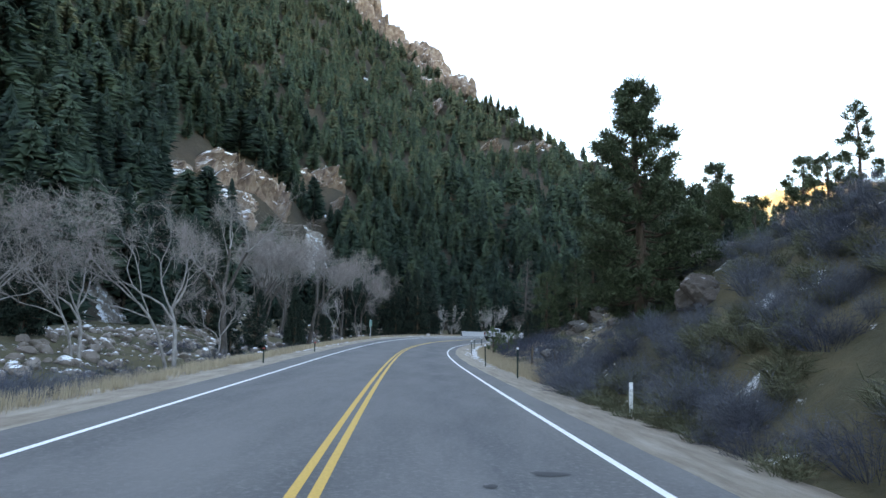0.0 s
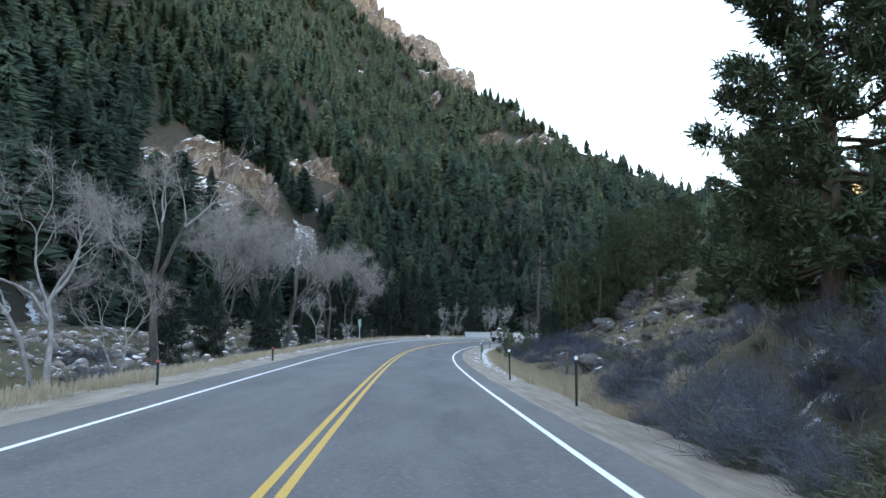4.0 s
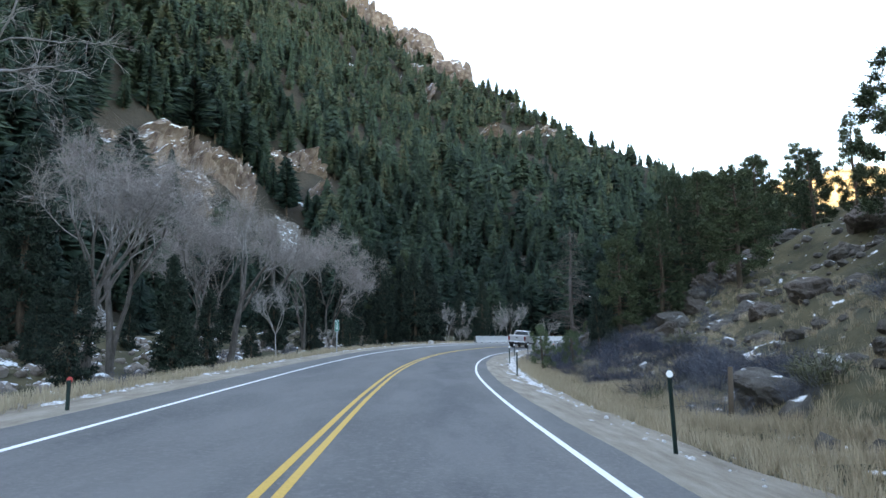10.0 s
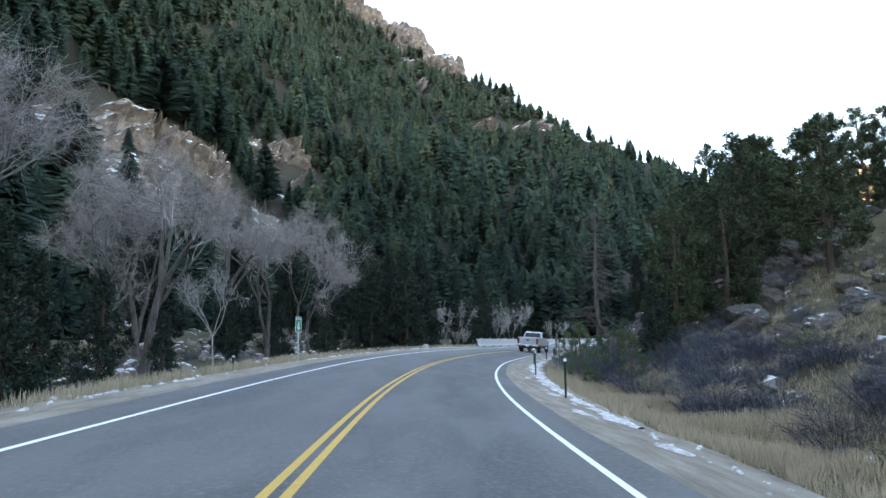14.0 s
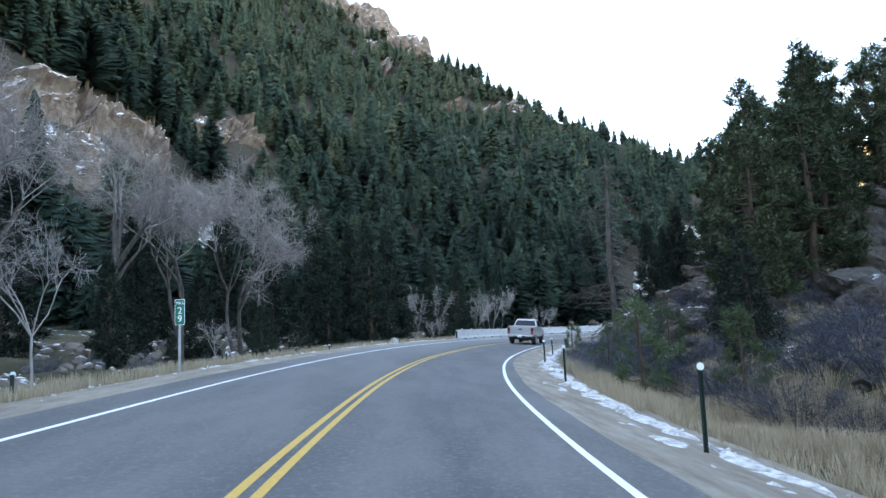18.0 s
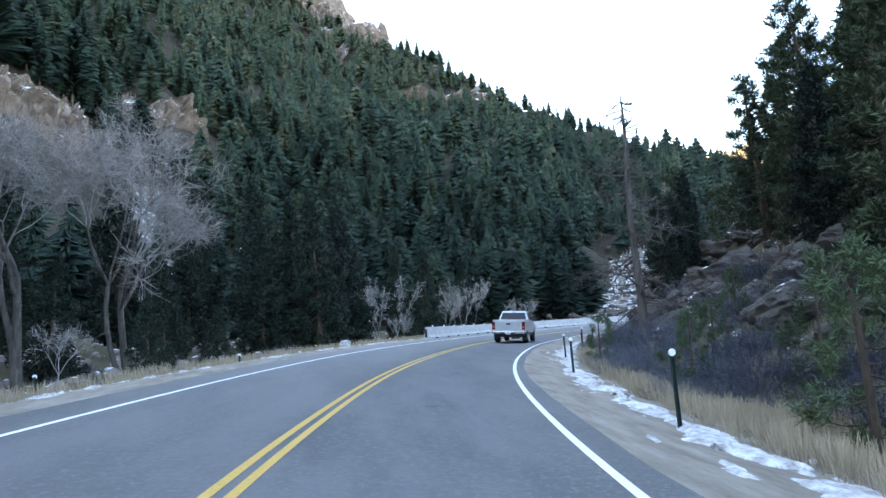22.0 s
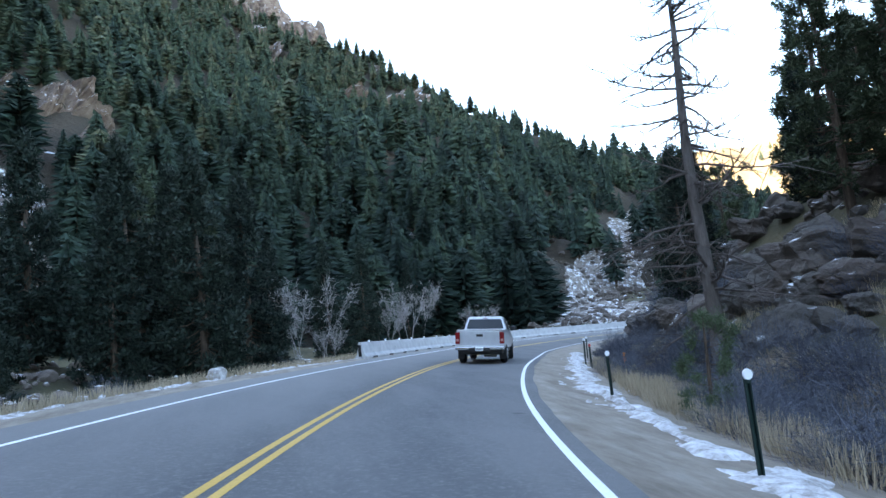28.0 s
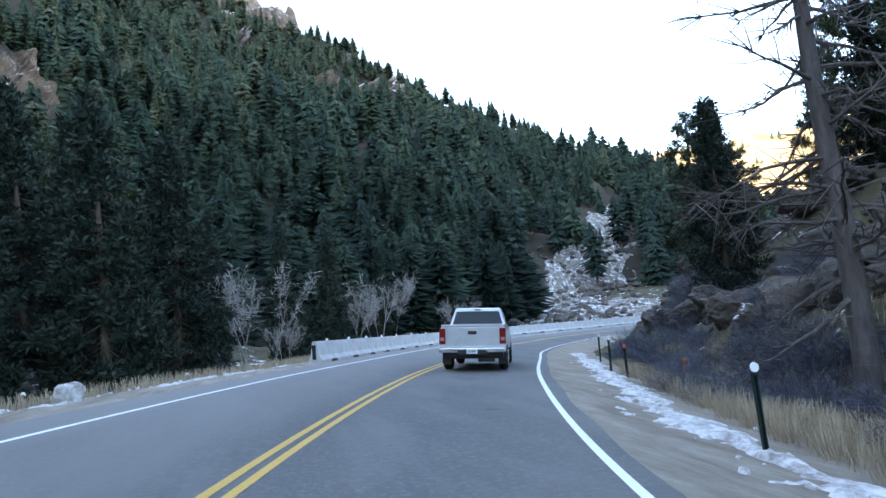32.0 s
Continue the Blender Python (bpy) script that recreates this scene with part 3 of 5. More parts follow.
    thing = new(name)
    bend = lambda h: np.array([0.12 * math.sin(h * 0.45 + seed), 0.12 * math.cos(h * 0.37 + seed), 0.0]) * min(1.0, h / 4)
    hs = np.linspace(-0.5, height * 0.97, 10)
    pieces = [tube([bend(max(h, 0)) + (0, 0, h) for h in hs], thick * (1 - np.clip(hs, 0, height) / height) ** 0.8 * 1.1 + 0.02, 10)]
    P, Wy = [], []
    for k in range(limbs):
        q = ((k + r.uniform(0, 1)) / limbs) ** 1.05
        h = clear + (height * 0.97 - clear) * q
        reach = radius * ((1 - q) ** power * min(1.0, 0.62 + 1.9 * q) + 0.05) * r.uniform(0.55, 1.12)
        a = 2.399 * k + r.normal(0, 0.5)
        lift = -droop + 0.75 * q ** 1.5 + r.normal(0, 0.10)
        out, across, start = np.array([math.cos(a), math.sin(a), 0]), np.array([-math.sin(a), math.cos(a), 0]), bend(h) + (0, 0, h)
        path = [start + out * reach * f + np.array([0, 0, reach * (lift * f - 0.10 * math.sin(f * 3.1) + 0.16 * f * f)]) for f in (0, 0.35, 0.7, 1.0)]
        pieces.append(tube(path, np.array([0.042, 0.03, 0.018, 0.007]) * (0.5 + reach / radius) * thick / 0.2, 4))
        for j in range(int(3 + per * reach)):
            f = bare + (1 - bare) * math.sqrt(r.uniform(0, 1))
            c = start + (path[3] - start) * f + np.array([0, 0, -0.10 * math.sin(f * 3.1) * reach]) + across * r.normal(0, 0.20) * reach * (1.15 - f) + (0, 0, r.normal(0.05, 0.07))
            n = int(kites * r.uniform(0.6, 1.4))
            w = r.normal(0, 1, (n, 3)) + out * 0.6 + (0, 0, 0.55)
            P.append(np.repeat(c[None], n, 0) + r.normal(0, 0.35 * size, (n, 3)))
            Wy.append(w)
    for k in range(4):
        P.append(np.array([[0, 0, height * (0.93 + 0.02 * k)]] * 6) + bend(height))
        Wy.append(r.normal(0, 0.5, (6, 3)) + (0, 0, 1))
    part("trunk", mesh_of("trunk", *merged(pieces), bark, True), thing, "brown furrowed bark")
    part("crown", mesh_of("crown", *tufts(np.vstack(P), np.vstack(Wy), size, width, r, 1), mat), thing, "clumped green needle boughs")
    return tagged(thing, label, "tree")


pond_a = pine_kind("ponderosa_pine", 14, 3.0, 1.6, 101, needles, 58, 20, 0.42, 0.040, 0.46, 0.55, label="tall ponderosa pine with long dark green needles on the slope")
pond_b = pine_kind("ponderosa_pine", 12, 3.4, 1.9, 102, needles, 50, 20, 0.44, 0.044, 0.46, 0.42, label="broad ponderosa pine with clumped needle boughs on the slope")
fir_a = pine_kind("fir_tree", 12, 2.7, 0.6, 103, needles_dark, 112, 12, 0.34, 0.05, 0.12, 0.9, 0.18, 7.0, 0.42, label="dark green fir tree with drooping boughs near the road")
fir_b = pine_kind("fir_tree", 11, 2.2, 0.5, 104, needles_dark, 104, 12, 0.32, 0.05, 0.12, 0.95, 0.17, 7.0, 0.46, label="slim dark fir tree near the creek")
young = pine_kind("young_pine", 4.2, 1.7, 0.6, 105, needles_young, 24, 32, 0.22, 0.013, 0.5, 0.6, 0.075, 5.0, 0.05, label="young bushy pine with yellow-green needles beside the road")
spruce = pine_kind("young_spruce", 4.0, 1.25, 0.15, 106, needles_dark, 56, 14, 0.17, 0.022, 0.1, 0.9, 0.07, 11.0, 0.3, label="small dark spruce on the creek bank")
pond_near = pine_kind("ponderosa_pine", 11.4, 3.5, 0.8, 107, needles, 112, 34, 0.31, 0.027, 0.34, 0.70, 0.25, 6.0, label="tall ponderosa pine with long dark green needles above the road")
rnd = np.random.RandomState(77)
# along the right slope: kind, x, y, scale
for kind, x, y, s in ((pond_near, 6.9, 24.9, 0.80), (pond_b, 12.6, 39.6, 0.36), (pond_b, 17.8, 50.4, 0.86), (pond_near, 16.6, 51.6, 0.5), (pond_near, 20.0, 47.5, 0.8), (pond_near, 17.6, 47.6, 0.5), (pond_b, 9.2, 30.5, 0.34), (pond_a, 40.8, 64.6, 0.96), (pond_b, 32.2, 59.2, 0.74), (pond_b, 29.5, 56.0, 0.55), (pond_b, 35.5, 61.0, 0.7), (pond_b, 29.5, 71.5, 1.05), (pond_b, 20.5, 44.0, 0.62), (fir_a, 17.0, 40.0, 0.4), (pond_b, 12.0, 77.2, 0.62), (pond_a, 13.6, 80.2, 0.62), (pond_b, 15.8, 79.4, 0.72), (pond_a, 18.6, 82.3, 0.74), (pond_a, 33.0, 110.6, 1.05),
                      (pond_a, 37.3, 97.3, 0.75), (pond_b, 40.0, 99.5, 0.6), (pond_b, 23.8, 91.0, 0.88), (pond_a, 22.0, 94.0, 0.86), (pond_b, 21.0, 77.5, 0.75), (pond_b, 22.6, 88.0, 0.82),
                      (fir_a, 16.5, 86.5, 0.62), (fir_b, 18.5, 83.0, 0.66), (pond_a, 21.6, 98.0, 0.72), (pond_b, 26.5, 86.0, 0.75), (pond_a, 28.0, 96.0, 0.75),
                      (fir_a, 19.2, 106.0, 0.68), (pond_a, 27.0, 118.0, 0.75), (pond_near, 34.6, 108.6, 0.9), (fir_a, 24.5, 112.5, 0.8), (fir_a, 22.0, 109.5, 0.6), (pond_b, 31.0, 101.0, 0.85),
                      (pond_a, 38.0, 118.0, 0.85), (pond_b, 36.0, 126.0, 0.8), (fir_a, 31.5, 124.0, 0.7), (pond_b, 43.0, 110.0, 0.8), (pond_a, 46.0, 121.0, 0.8), (fir_b, 25.6, 104.0, 0.7), (pond_a, 34.5, 84.0, 0.7),
                      (young, 5.5, 72.3, 0.74), (young, 6.8, 69.0, 0.56), (young, 8.2, 76.8, 0.62), (young, 6.8, 79.4, 0.5), (young, 9.2, 82.6, 0.5), (young, 7.3, 87.1, 0.48), (young, 11.2, 84.6, 0.5), (pond_a, 26.0, 94.0, 0.78), (pond_b, 27.5, 90.0, 0.78), (pond_b, 30.0, 98.0, 0.75), (pond_a, 25.0, 98.5, 0.78), (pond_a, 30.5, 93.0, 0.72), (pond_b, 33.0, 88.0, 0.7),
                      (young, 15.5, 50.5, 0.6), (young, 13.6, 30.0, 0.5), (spruce, 10.6, 76.2, 1.1), (spruce, 9.4, 73.1, 0.95), (spruce, 13.0, 80.0, 0.9)):
    plant(kind, x, y, s, rnd.uniform(0, 360), lean=rnd.normal(0, 1.2))
# along the creek and the mountain's foot
for kind, x, y, s in ((fir_a, -4.0, 109.5, 0.98), (fir_b, -5.8, 113.0, 1.05), (fir_a, -2.6, 116.0, 1.0), (fir_b, -7.5, 108.0, 0.9), (fir_a, -8.5, 115.5, 1.1), (pond_a, -6.0, 119.5, 0.9), (fir_b, -1.5, 121.0, 0.8),
                      (fir_b, -11.5, 106.0, 0.8), (fir_a, -12.5, 112.5, 1.0), (fir_a, -15.0, 104.0, 0.95), (pond_a, -9.5, 122.5, 0.9), (fir_b, 2.5, 131.0, 0.9), (fir_a, 6.0, 139.0, 0.9), (fir_b, 12.0, 150.0, 0.85), (fir_a, -18.0, 97.0, 0.9),
                      (fir_b, -16.0, 90.0, 0.7), (fir_a, -19.5, 84.0, 0.8), (fir_a, -21.5, 62.0, 0.9), (fir_b, -22.0, 36.0, 0.8), (fir_a, -24.0, 28.0, 0.9),
                      (fir_a, -14.6, 84.0, 0.45), (fir_a, -12.9, 59.0, 0.5), (fir_a, -13.6, 62.0, 0.42), (spruce, -11.4, 66.0, 0.7), (spruce, -15.2, 55.0, 1.2), (spruce, -10.6, 80.0, 0.5),
                      (spruce, -14.0, 66.5, 1.2), (spruce, -14.6, 47.0, 0.9), (spruce, -9.4, 91.5, 0.9), (spruce, -13.2, 92.0, 1.3), (spruce, -11.5, 100.5, 1.4), (spruce, -8.4, 98.5, 0.8), (spruce, -20.0, 70.0, 0.8), (spruce, -21.0, 80.0, 0.8), (spruce, -19.5, 60.0, 0.8), (pond_b, 17.5, 89.2, 0.5)):
    plant(kind, x, y, s, rnd.uniform(0, 360), lean=rnd.normal(0, 1.0))
for kind in (pond_a, pond_b, pond_near, fir_a, fir_b, young, spruce):
    clear_kind(kind)


# Leafless trees
def bare_tree(name, height, spread, seed, mats, label, forks=5, depth=4, twig_n=9, clear=0.4, twig_w=0.008, thick=0.26, stems=1, lean=0.1, wiggle=0.7):
    """A dark forking trunk, paler limbs and a rounded cloud of fine twigs."""
    rnd = np.random.RandomState(seed)
    stem_tubes, limb_tubes, pale, twigs = [], [], [], []

    def grow(p, way, length, r, level):
        n = 5
        pts, w = [p], way
        for k in range(n):
            w = w + rnd.normal(0, 0.09 + 0.06 * level, 3) * wiggle + np.array([0, 0, 0.07 if level else 0.0])
            w /= np.linalg.norm(w)
            pts.append(pts[-1] + w * length / n)
        tip = r * 0.6
        (stem_tubes if level == 0 else limb_tubes if level == 1 else pale).append(tube(pts, np.linspace(r, tip, n + 1), 9 if level < 2 else 4))
        if level >= depth - 1:
            for k in range(twig_n):
                q = pts[rnd.randint(1, n + 1)]
                d = w * 0.6 + rnd.normal(0, 0.6, 3)
                twigs.append((q, d / np.linalg.norm(d), rnd.uniform(0.5, 1.1) * height * 0.075))
        if level >= depth:
            return
        for k in range(forks if level else forks + 1):
            f = 1.0 if k < 2 else rnd.uniform(0.55 if level else 0.75, 1.0)
            base = pts[int(round(f * n))]
            s = rnd.normal(0, 1, 3)
            s -= w * (s @ w)
            s /= np.linalg.norm(s)
            d = w + s * rnd.uniform(0.55, 1.25) * spread
            grow(base, d / np.linalg.norm(d), length * (0.62 if level else 0.68) * rnd.uniform(0.75, 1.2), tip * rnd.uniform(0.6, 0.9), level + 1)

    for k in range(stems):
        a = rnd.uniform(0, 6.283)
        grow(np.array([0.25 * k * math.cos(a), 0.25 * k * math.sin(a), -0.3]), np.array([math.cos(a) * lean, math.sin(a) * lean, 1.0]), height * clear * rnd.uniform(0.9, 1.1), thick * (1 - 0.25 * k), 0)
    P, D, L = (np.array(k) for k in zip(*twigs))
    s = np.cross(D, rnd.normal(0, 1, D.shape))
    s /= np.linalg.norm(s, axis=1)[:, None]
    mid = P + D * (L * 0.5)[:, None] + rnd.normal(0, 0.05, P.shape)
    a = twig_w
    quads = [np.stack([P - s * a, P + s * a, mid + s * a * 0.8, mid - s * a * 0.8], 1)]
    for wild in (0.3, 0.6, 0.7):
        end = mid + (D + rnd.normal(0, wild, P.shape)) * (L * 0.5)[:, None]
        quads.append(np.stack([mid - s * a * 0.7, mid + s * a * 0.7, end + s * a * 0.4, end - s * a * 0.4], 1))
    tv = np.concatenate(quads).reshape(-1, 3)
    thing = new(name)
    for one in stem_tubes:
        part("trunk", mesh_of("trunk", *one, mats[0], True), thing, "furrowed bark")
    for one in limb_tubes:
        part("limb", mesh_of("limb", *one, mats[0], True), thing)
    tagged(part("branch_crown", mesh_of("branch_crown", *merged(pale), mats[1], True), thing, "pale grey branches"), kind="stuff")
    tagged(part("twig_crown", mesh_of("twig_crown", tv, np.arange(len(tv)).reshape(-1, 4), mats[2]), thing, "fine bare twigs"), kind="stuff")
    return tagged(thing, label, "tree")


pale_bark = material("pale_bare_bark", 0.9)
f = noise_fac(pale_bark, local(pale_bark, (1, 1, 0.5)), 5.0, 5)
link(pale_bark, ramp(pale_bark, f, [(0.3, (0.13, 0.114, 0.104)), (0.6, (0.27, 0.245, 0.228)), (0.8, (0.42, 0.39, 0.37))]), shader(pale_bark).inputs["Base Color"])
white_bark = material("white_stem_bark", 0.9)
f = noise_fac(white_bark, local(white_bark, (1, 1, 0.5)), 5.0, 5)
link(white_bark, ramp(white_bark, f, [(0.3, (0.20, 0.178, 0.165)), (0.6, (0.36, 0.33, 0.31)), (0.8, (0.50, 0.47, 0.445))]), shader(white_bark).inputs["Base Color"])
trunk_bark = material("cottonwood_bark", 0.95)
f = noise_fac(trunk_bark, local(trunk_bark, (1, 1, 0.25)), 6.0, 6, 0.7)
link(trunk_bark, ramp(trunk_bark, f, [(0.3, (0.045, 0.038, 0.033)), (0.55, (0.105, 0.09, 0.08)), (0.75, (0.19, 0.17, 0.155))]), shader(trunk_bark).inputs["Base Color"])
bump(trunk_bark, f, 1.0, 0.05)
brush_grey = plain("grey_brush", (0.102, 0.112, 0.136), 0.9, 0, 0.35, 3)
brush_dark = plain("purple_grey_brush", (0.054, 0.060, 0.082), 0.9, 0, 0.35, 3)
brush_sage = plain("sage_brush", (0.108, 0.112, 0.070), 0.9, 0, 0.35, 3)
twig_bark = plain("grey_brown_twigs", (0.27, 0.232, 0.214), 0.9, 0, 0.3, 2)
aged, white_stem = (trunk_bark, pale_bark, twig_bark), (white_bark, white_bark, white_bark)
cot_a = bare_tree("cottonwood", 10, 0.66, 201, aged, "big leafless grey cottonwood with spreading crown on the creek bank", 3, 4, 8, 0.46, lean=0.06)
cot_b = bare_tree("cottonwood", 10, 0.5, 202, aged, "leafless cottonwood with dark forked trunk on the creek bank", 3, 4, 7, 0.44, thick=0.18, stems=2, lean=0.12)
cot_c = bare_tree("cottonwood", 9, 0.8, 203, aged, "leafless round-crowned cottonwood beside the road", 3, 4, 11, 0.42, thick=0.14, stems=2, lean=0.1)
cot_d = bare_tree("cottonwood", 9, 0.42, 207, (pale_bark, pale_bark, twig_bark), "slender leafless tree with pale crooked limbs on the creek bank", 3, 4, 5, 0.42, thick=0.13, stems=2, lean=0.12, wiggle=1.1)
birch = bare_tree("bare_sapling", 5.5, 0.7, 204, white_stem, "slim leafless sapling with white branches", 4, 3, 5, 0.45, thick=0.05, twig_w=0.006)
clump = bare_tree("bare_shrub", 4.5, 0.34, 205, white_stem, "tall white-stemmed leafless shrub", 4, 2, 7, 0.55, thick=0.034, twig_w=0.013, stems=5, lean=0.28, wiggle=0.25)
scrub = bare_tree("bare_sapling", 2.6, 0.6, 206, (trunk_bark, trunk_bark, brush_dark), "small dark leafless tree with thin crooked stems", 3, 2, 7, 0.5, thick=0.045, twig_w=0.006, stems=3, lean=0.25)
for kind, x, y, s in ((cot_a, -14.3, 45.0, 0.92), (cot_b, -15.9, 59.8, 1.1), (cot_b, -15.6, 56.8, 1.05), (cot_d, -13.4, 34.4, 1.0), (cot_d, -18.5, 27.0, 0.8), (cot_d, -16.2, 31.0, 0.78), (cot_d, -12.0, 36.5, 0.5), (cot_a, -13.7, 69.5, 0.9), (cot_c, -18.2, 75.0, 1.1),
                      (cot_b, -18.0, 79.0, 1.15), (cot_c, -11.4, 95.2, 1.31), (cot_b, -13.5, 90.0, 1.1), (cot_a, -16.0, 85.5, 1.0), 
                      (birch, -11.5, 72.0, 1.05), (birch, -10.9, 87.2, 0.55),
                      (clump, 0.6, 121.5, 1.35), (clump, 2.2, 124.6, 0.6), (clump, 8.4, 140.5, 1.0), (clump, 10.8, 142.5, 1.35), (clump, 16.6, 138.2, 0.8),
                      (scrub, 4.9, 31.8, 1.0), (scrub, 5.3, 32.6, 0.7)):
    plant(kind, x, y, s, rnd.uniform(0, 360), lean=rnd.normal(0, 2))
for kind in (cot_a, cot_b, cot_c, cot_d, birch, clump, scrub):
    clear_kind(kind)

# The dead pine on the right
def dead_pine(x, y, height):
    r = np.random.RandomState(9)
    thing = new("dead_pine")
    thing.matrix_basis = pose(x, y, ground_at(x, y) - 0.3)
    lean = lambda h: np.array([0.016 * h + 0.07 * math.sin(h * 0.7), 0.01 * h, h])
    hs = np.linspace(0, height, 14)
    part("trunk", mesh_of("trunk", *tube([lean(h) for h in hs], 0.205 * (1 - hs / height) ** 0.7 + 0.02, 12), dead_wood, True), thing, "bare grey trunk without bark")
    for k in range(80):
        h = height * (0.17 + 0.80 * (k + r.uniform(0, 1)) / 80)
        a = r.uniform(0, 6.283)
        reach = (0.7 + 2.6 * (1 - h / height) ** 0.6) * r.uniform(0.4, 1.15)
        p, w, pts = lean(h), np.array([math.cos(a), math.sin(a), r.uniform(-0.25, 0.15)]), []
        for j in range(7):
            pts.append(p)
            w = w + r.normal(0, 0.15, 3) + np.array([0, 0, 0.06 if j > 2 else -0.06])
            w /= np.linalg.norm(w)
            p = p + w * reach / 6
        pieces = [tube(pts, np.linspace(0.034 + 0.025 * (1 - h / height), 0.008, 7), 5)]
        for j in range(16):
            q = pts[r.randint(1, 7)]
            d = w + r.normal(0, 0.6, 3)
            d /= np.linalg.norm(d)
            ln = reach * r.uniform(0.15, 0.42)
            pieces.append(tube([q, q + d * ln * 0.5, q + d * ln + r.normal(0, 0.05, 3)], (0.016, 0.011, 0.006), 3))
        part("branch", mesh_of("branch", *merged(pieces), dead_wood), thing)
    return tagged(thing, "tall dead grey pine with broken bare branches beside the road", "dead tree")


dead_pine(11.66, 93.2, 12.8)


# Shrubs and brush on the slopes
def shrub(name, height, width, seed, mat, count, label, twig=0.0055):
    r = np.random.RandomState(seed)
    a, out = r.uniform(0, 6.283, count), np.sqrt(r.uniform(0, 1, count)) * width
    base = np.stack([np.cos(a) * out * 0.4, np.sin(a) * out * 0.4, np.full(count, -0.1)], 1)
    top = np.stack([np.cos(a) * out, np.sin(a) * out, height * r.uniform(0.45, 1.0, count) * (1 - 0.45 * (out / width) ** 2)], 1)
    top += r.normal(0, 0.1, top.shape)
    V = []

    def ribbon(p, q, w):
        s = np.cross(q - p, r.normal(0, 1, p.shape))
        s /= np.linalg.norm(s, axis=1)[:, None] + 1e-9
        V.append(np.stack([p - s * w, p + s * w, q + s * w * 0.5, q - s * w * 0.5], 1))

    mid = base + (top - base) * 0.5 + r.normal(0, 0.07, base.shape)
    ribbon(base, mid, twig * 1.5)
    ribbon(mid, top, twig)
    for k in range(7):
        f = r.uniform(0.25, 1.0, count)[:, None]
        p = np.where(f < 0.5, base + (mid - base) * f * 2, mid + (top - mid) * (f - 0.5) * 2)
        d = (top - base) * 0.35 + r.normal(0, 0.28, base.shape) * height
        d[:, 2] = np.abs(d[:, 2]) * 0.6
        ribbon(p, p + d * r.uniform(0.3, 0.8, count)[:, None], twig * 0.8)
    V = np.concatenate(V).reshape(-1, 3)
    ob = new(name, mesh_of(name, V, np.arange(len(V)).reshape(-1, 4), mat))
    return tagged(ob, label, "shrub")


bush_a = tagged(shrub("shrub", 1.5, 1.1, 301, brush_grey, 125, "grey leafless shrub with dense fine twigs on the slope"), group="shrubs on the slope")
bush_b = tagged(shrub("shrub", 1.2, 1.3, 302, brush_dark, 150, "dark purple-grey leafless shrub with tangled twigs"), group="shrubs on the slope")
bush_c = tagged(shrub("shrub", 0.9, 0.8, 303, brush_sage, 100, "low grey-green sagebrush on dry ground", 0.012), group="shrubs on the slope")
spots = [(bush_b, 10.2, 43.3, 1.0), (bush_a, 11.0, 42.5, 0.9), (bush_b, 8.9, 49.6, 1.1), (bush_b, 9.6, 50.2, 1.0), (bush_b, 9.4, 38.6, 0.5), (bush_a, 9.8, 39.8, 0.5)]
for k in range(120):
    p = on_road(rnd.uniform(138, 176), rnd.uniform(6.2, 10.0))
    spots.append((bush_b if rnd.uniform() < 0.2 else bush_a, p.x, p.y, rnd.uniform(0.4, 0.8)))
made = 0
while made < 240:
    s = rnd.uniform(58, 178)
    d0 = float(np.interp(s, SLOPE_S, SLOPE_D))
    d = d0 + 0.2 + 17 * rnd.uniform(0, 1) ** 1.6
    p = on_road(s, d)
    yy = p.y
    steep_start, thicket, rocky = yy < 24, 54 < yy < 82 and d < d0 + 5, yy > 84
    if not (steep_start or thicket or rocky) and rnd.uniform() < 0.72:
        continue
    if rocky and (d > d0 + 6 or rnd.uniform() < 0.3):
        continue
    kind = bush_b if thicket and rnd.uniform() < 0.8 else bush_a if rnd.uniform() < 0.6 else bush_c if not rocky else bush_b
    spots.append((kind, p.x, p.y, rnd.uniform(0.6, 1.25) * (0.72 if steep_start else 0.95)))
    made += 1
for k in range(300):
    s = rnd.uniform(56, 84)
    p = on_road(s, float(np.interp(s, SLOPE_S, SLOPE_D)) + 0.1 + 18 * rnd.uniform(0, 1) ** 1.3)
    u = rnd.uniform()
    spots.append((bush_a if u < 0.25 else bush_b if u < 0.50 else bush_c, p.x, p.y, rnd.uniform(0.4, 0.85)))
for k in range(330):
    s = rnd.uniform(72, 98)
    p = on_road(s, float(np.interp(s, SLOPE_S, SLOPE_D)) + 0.2 + 13 * rnd.uniform(0, 1) ** 1.2)
    u = rnd.uniform()
    spots.append((bush_a if u < 0.45 else bush_b if u < 0.55 else bush_c, p.x, p.y, rnd.uniform(0.3, 0.7)))
for k in range(90):
    s = rnd.uniform(84, 104)
    p = on_road(s, float(np.interp(s, SLOPE_S, SLOPE_D)) + rnd.uniform(6, 20))
    spots.append((bush_c if rnd.uniform() < 0.6 else bush_a, p.x, p.y, rnd.uniform(0.45, 0.9)))
for k in range(60):
    p = on_road(rnd.uniform(70, 175), -rnd.uniform(7.2, 16))
    spots.append((bush_a if rnd.uniform() < 0.5 else bush_b, p.x, p.y, rnd.uniform(0.4, 0.9)))
for k in range(26):
    p = on_road(rnd.uniform(62, 82), -rnd.uniform(6.6, 10))
    spots.append((bush_b if k % 3 else bush_a, p.x, p.y, rnd.uniform(0.4, 0.75)))
# those beside the road are things; the rest is one tangle of brush for each kind
away = np.abs(along([q[1] for q in spots], [q[2] for q in spots])[1])
order = np.argsort(away)
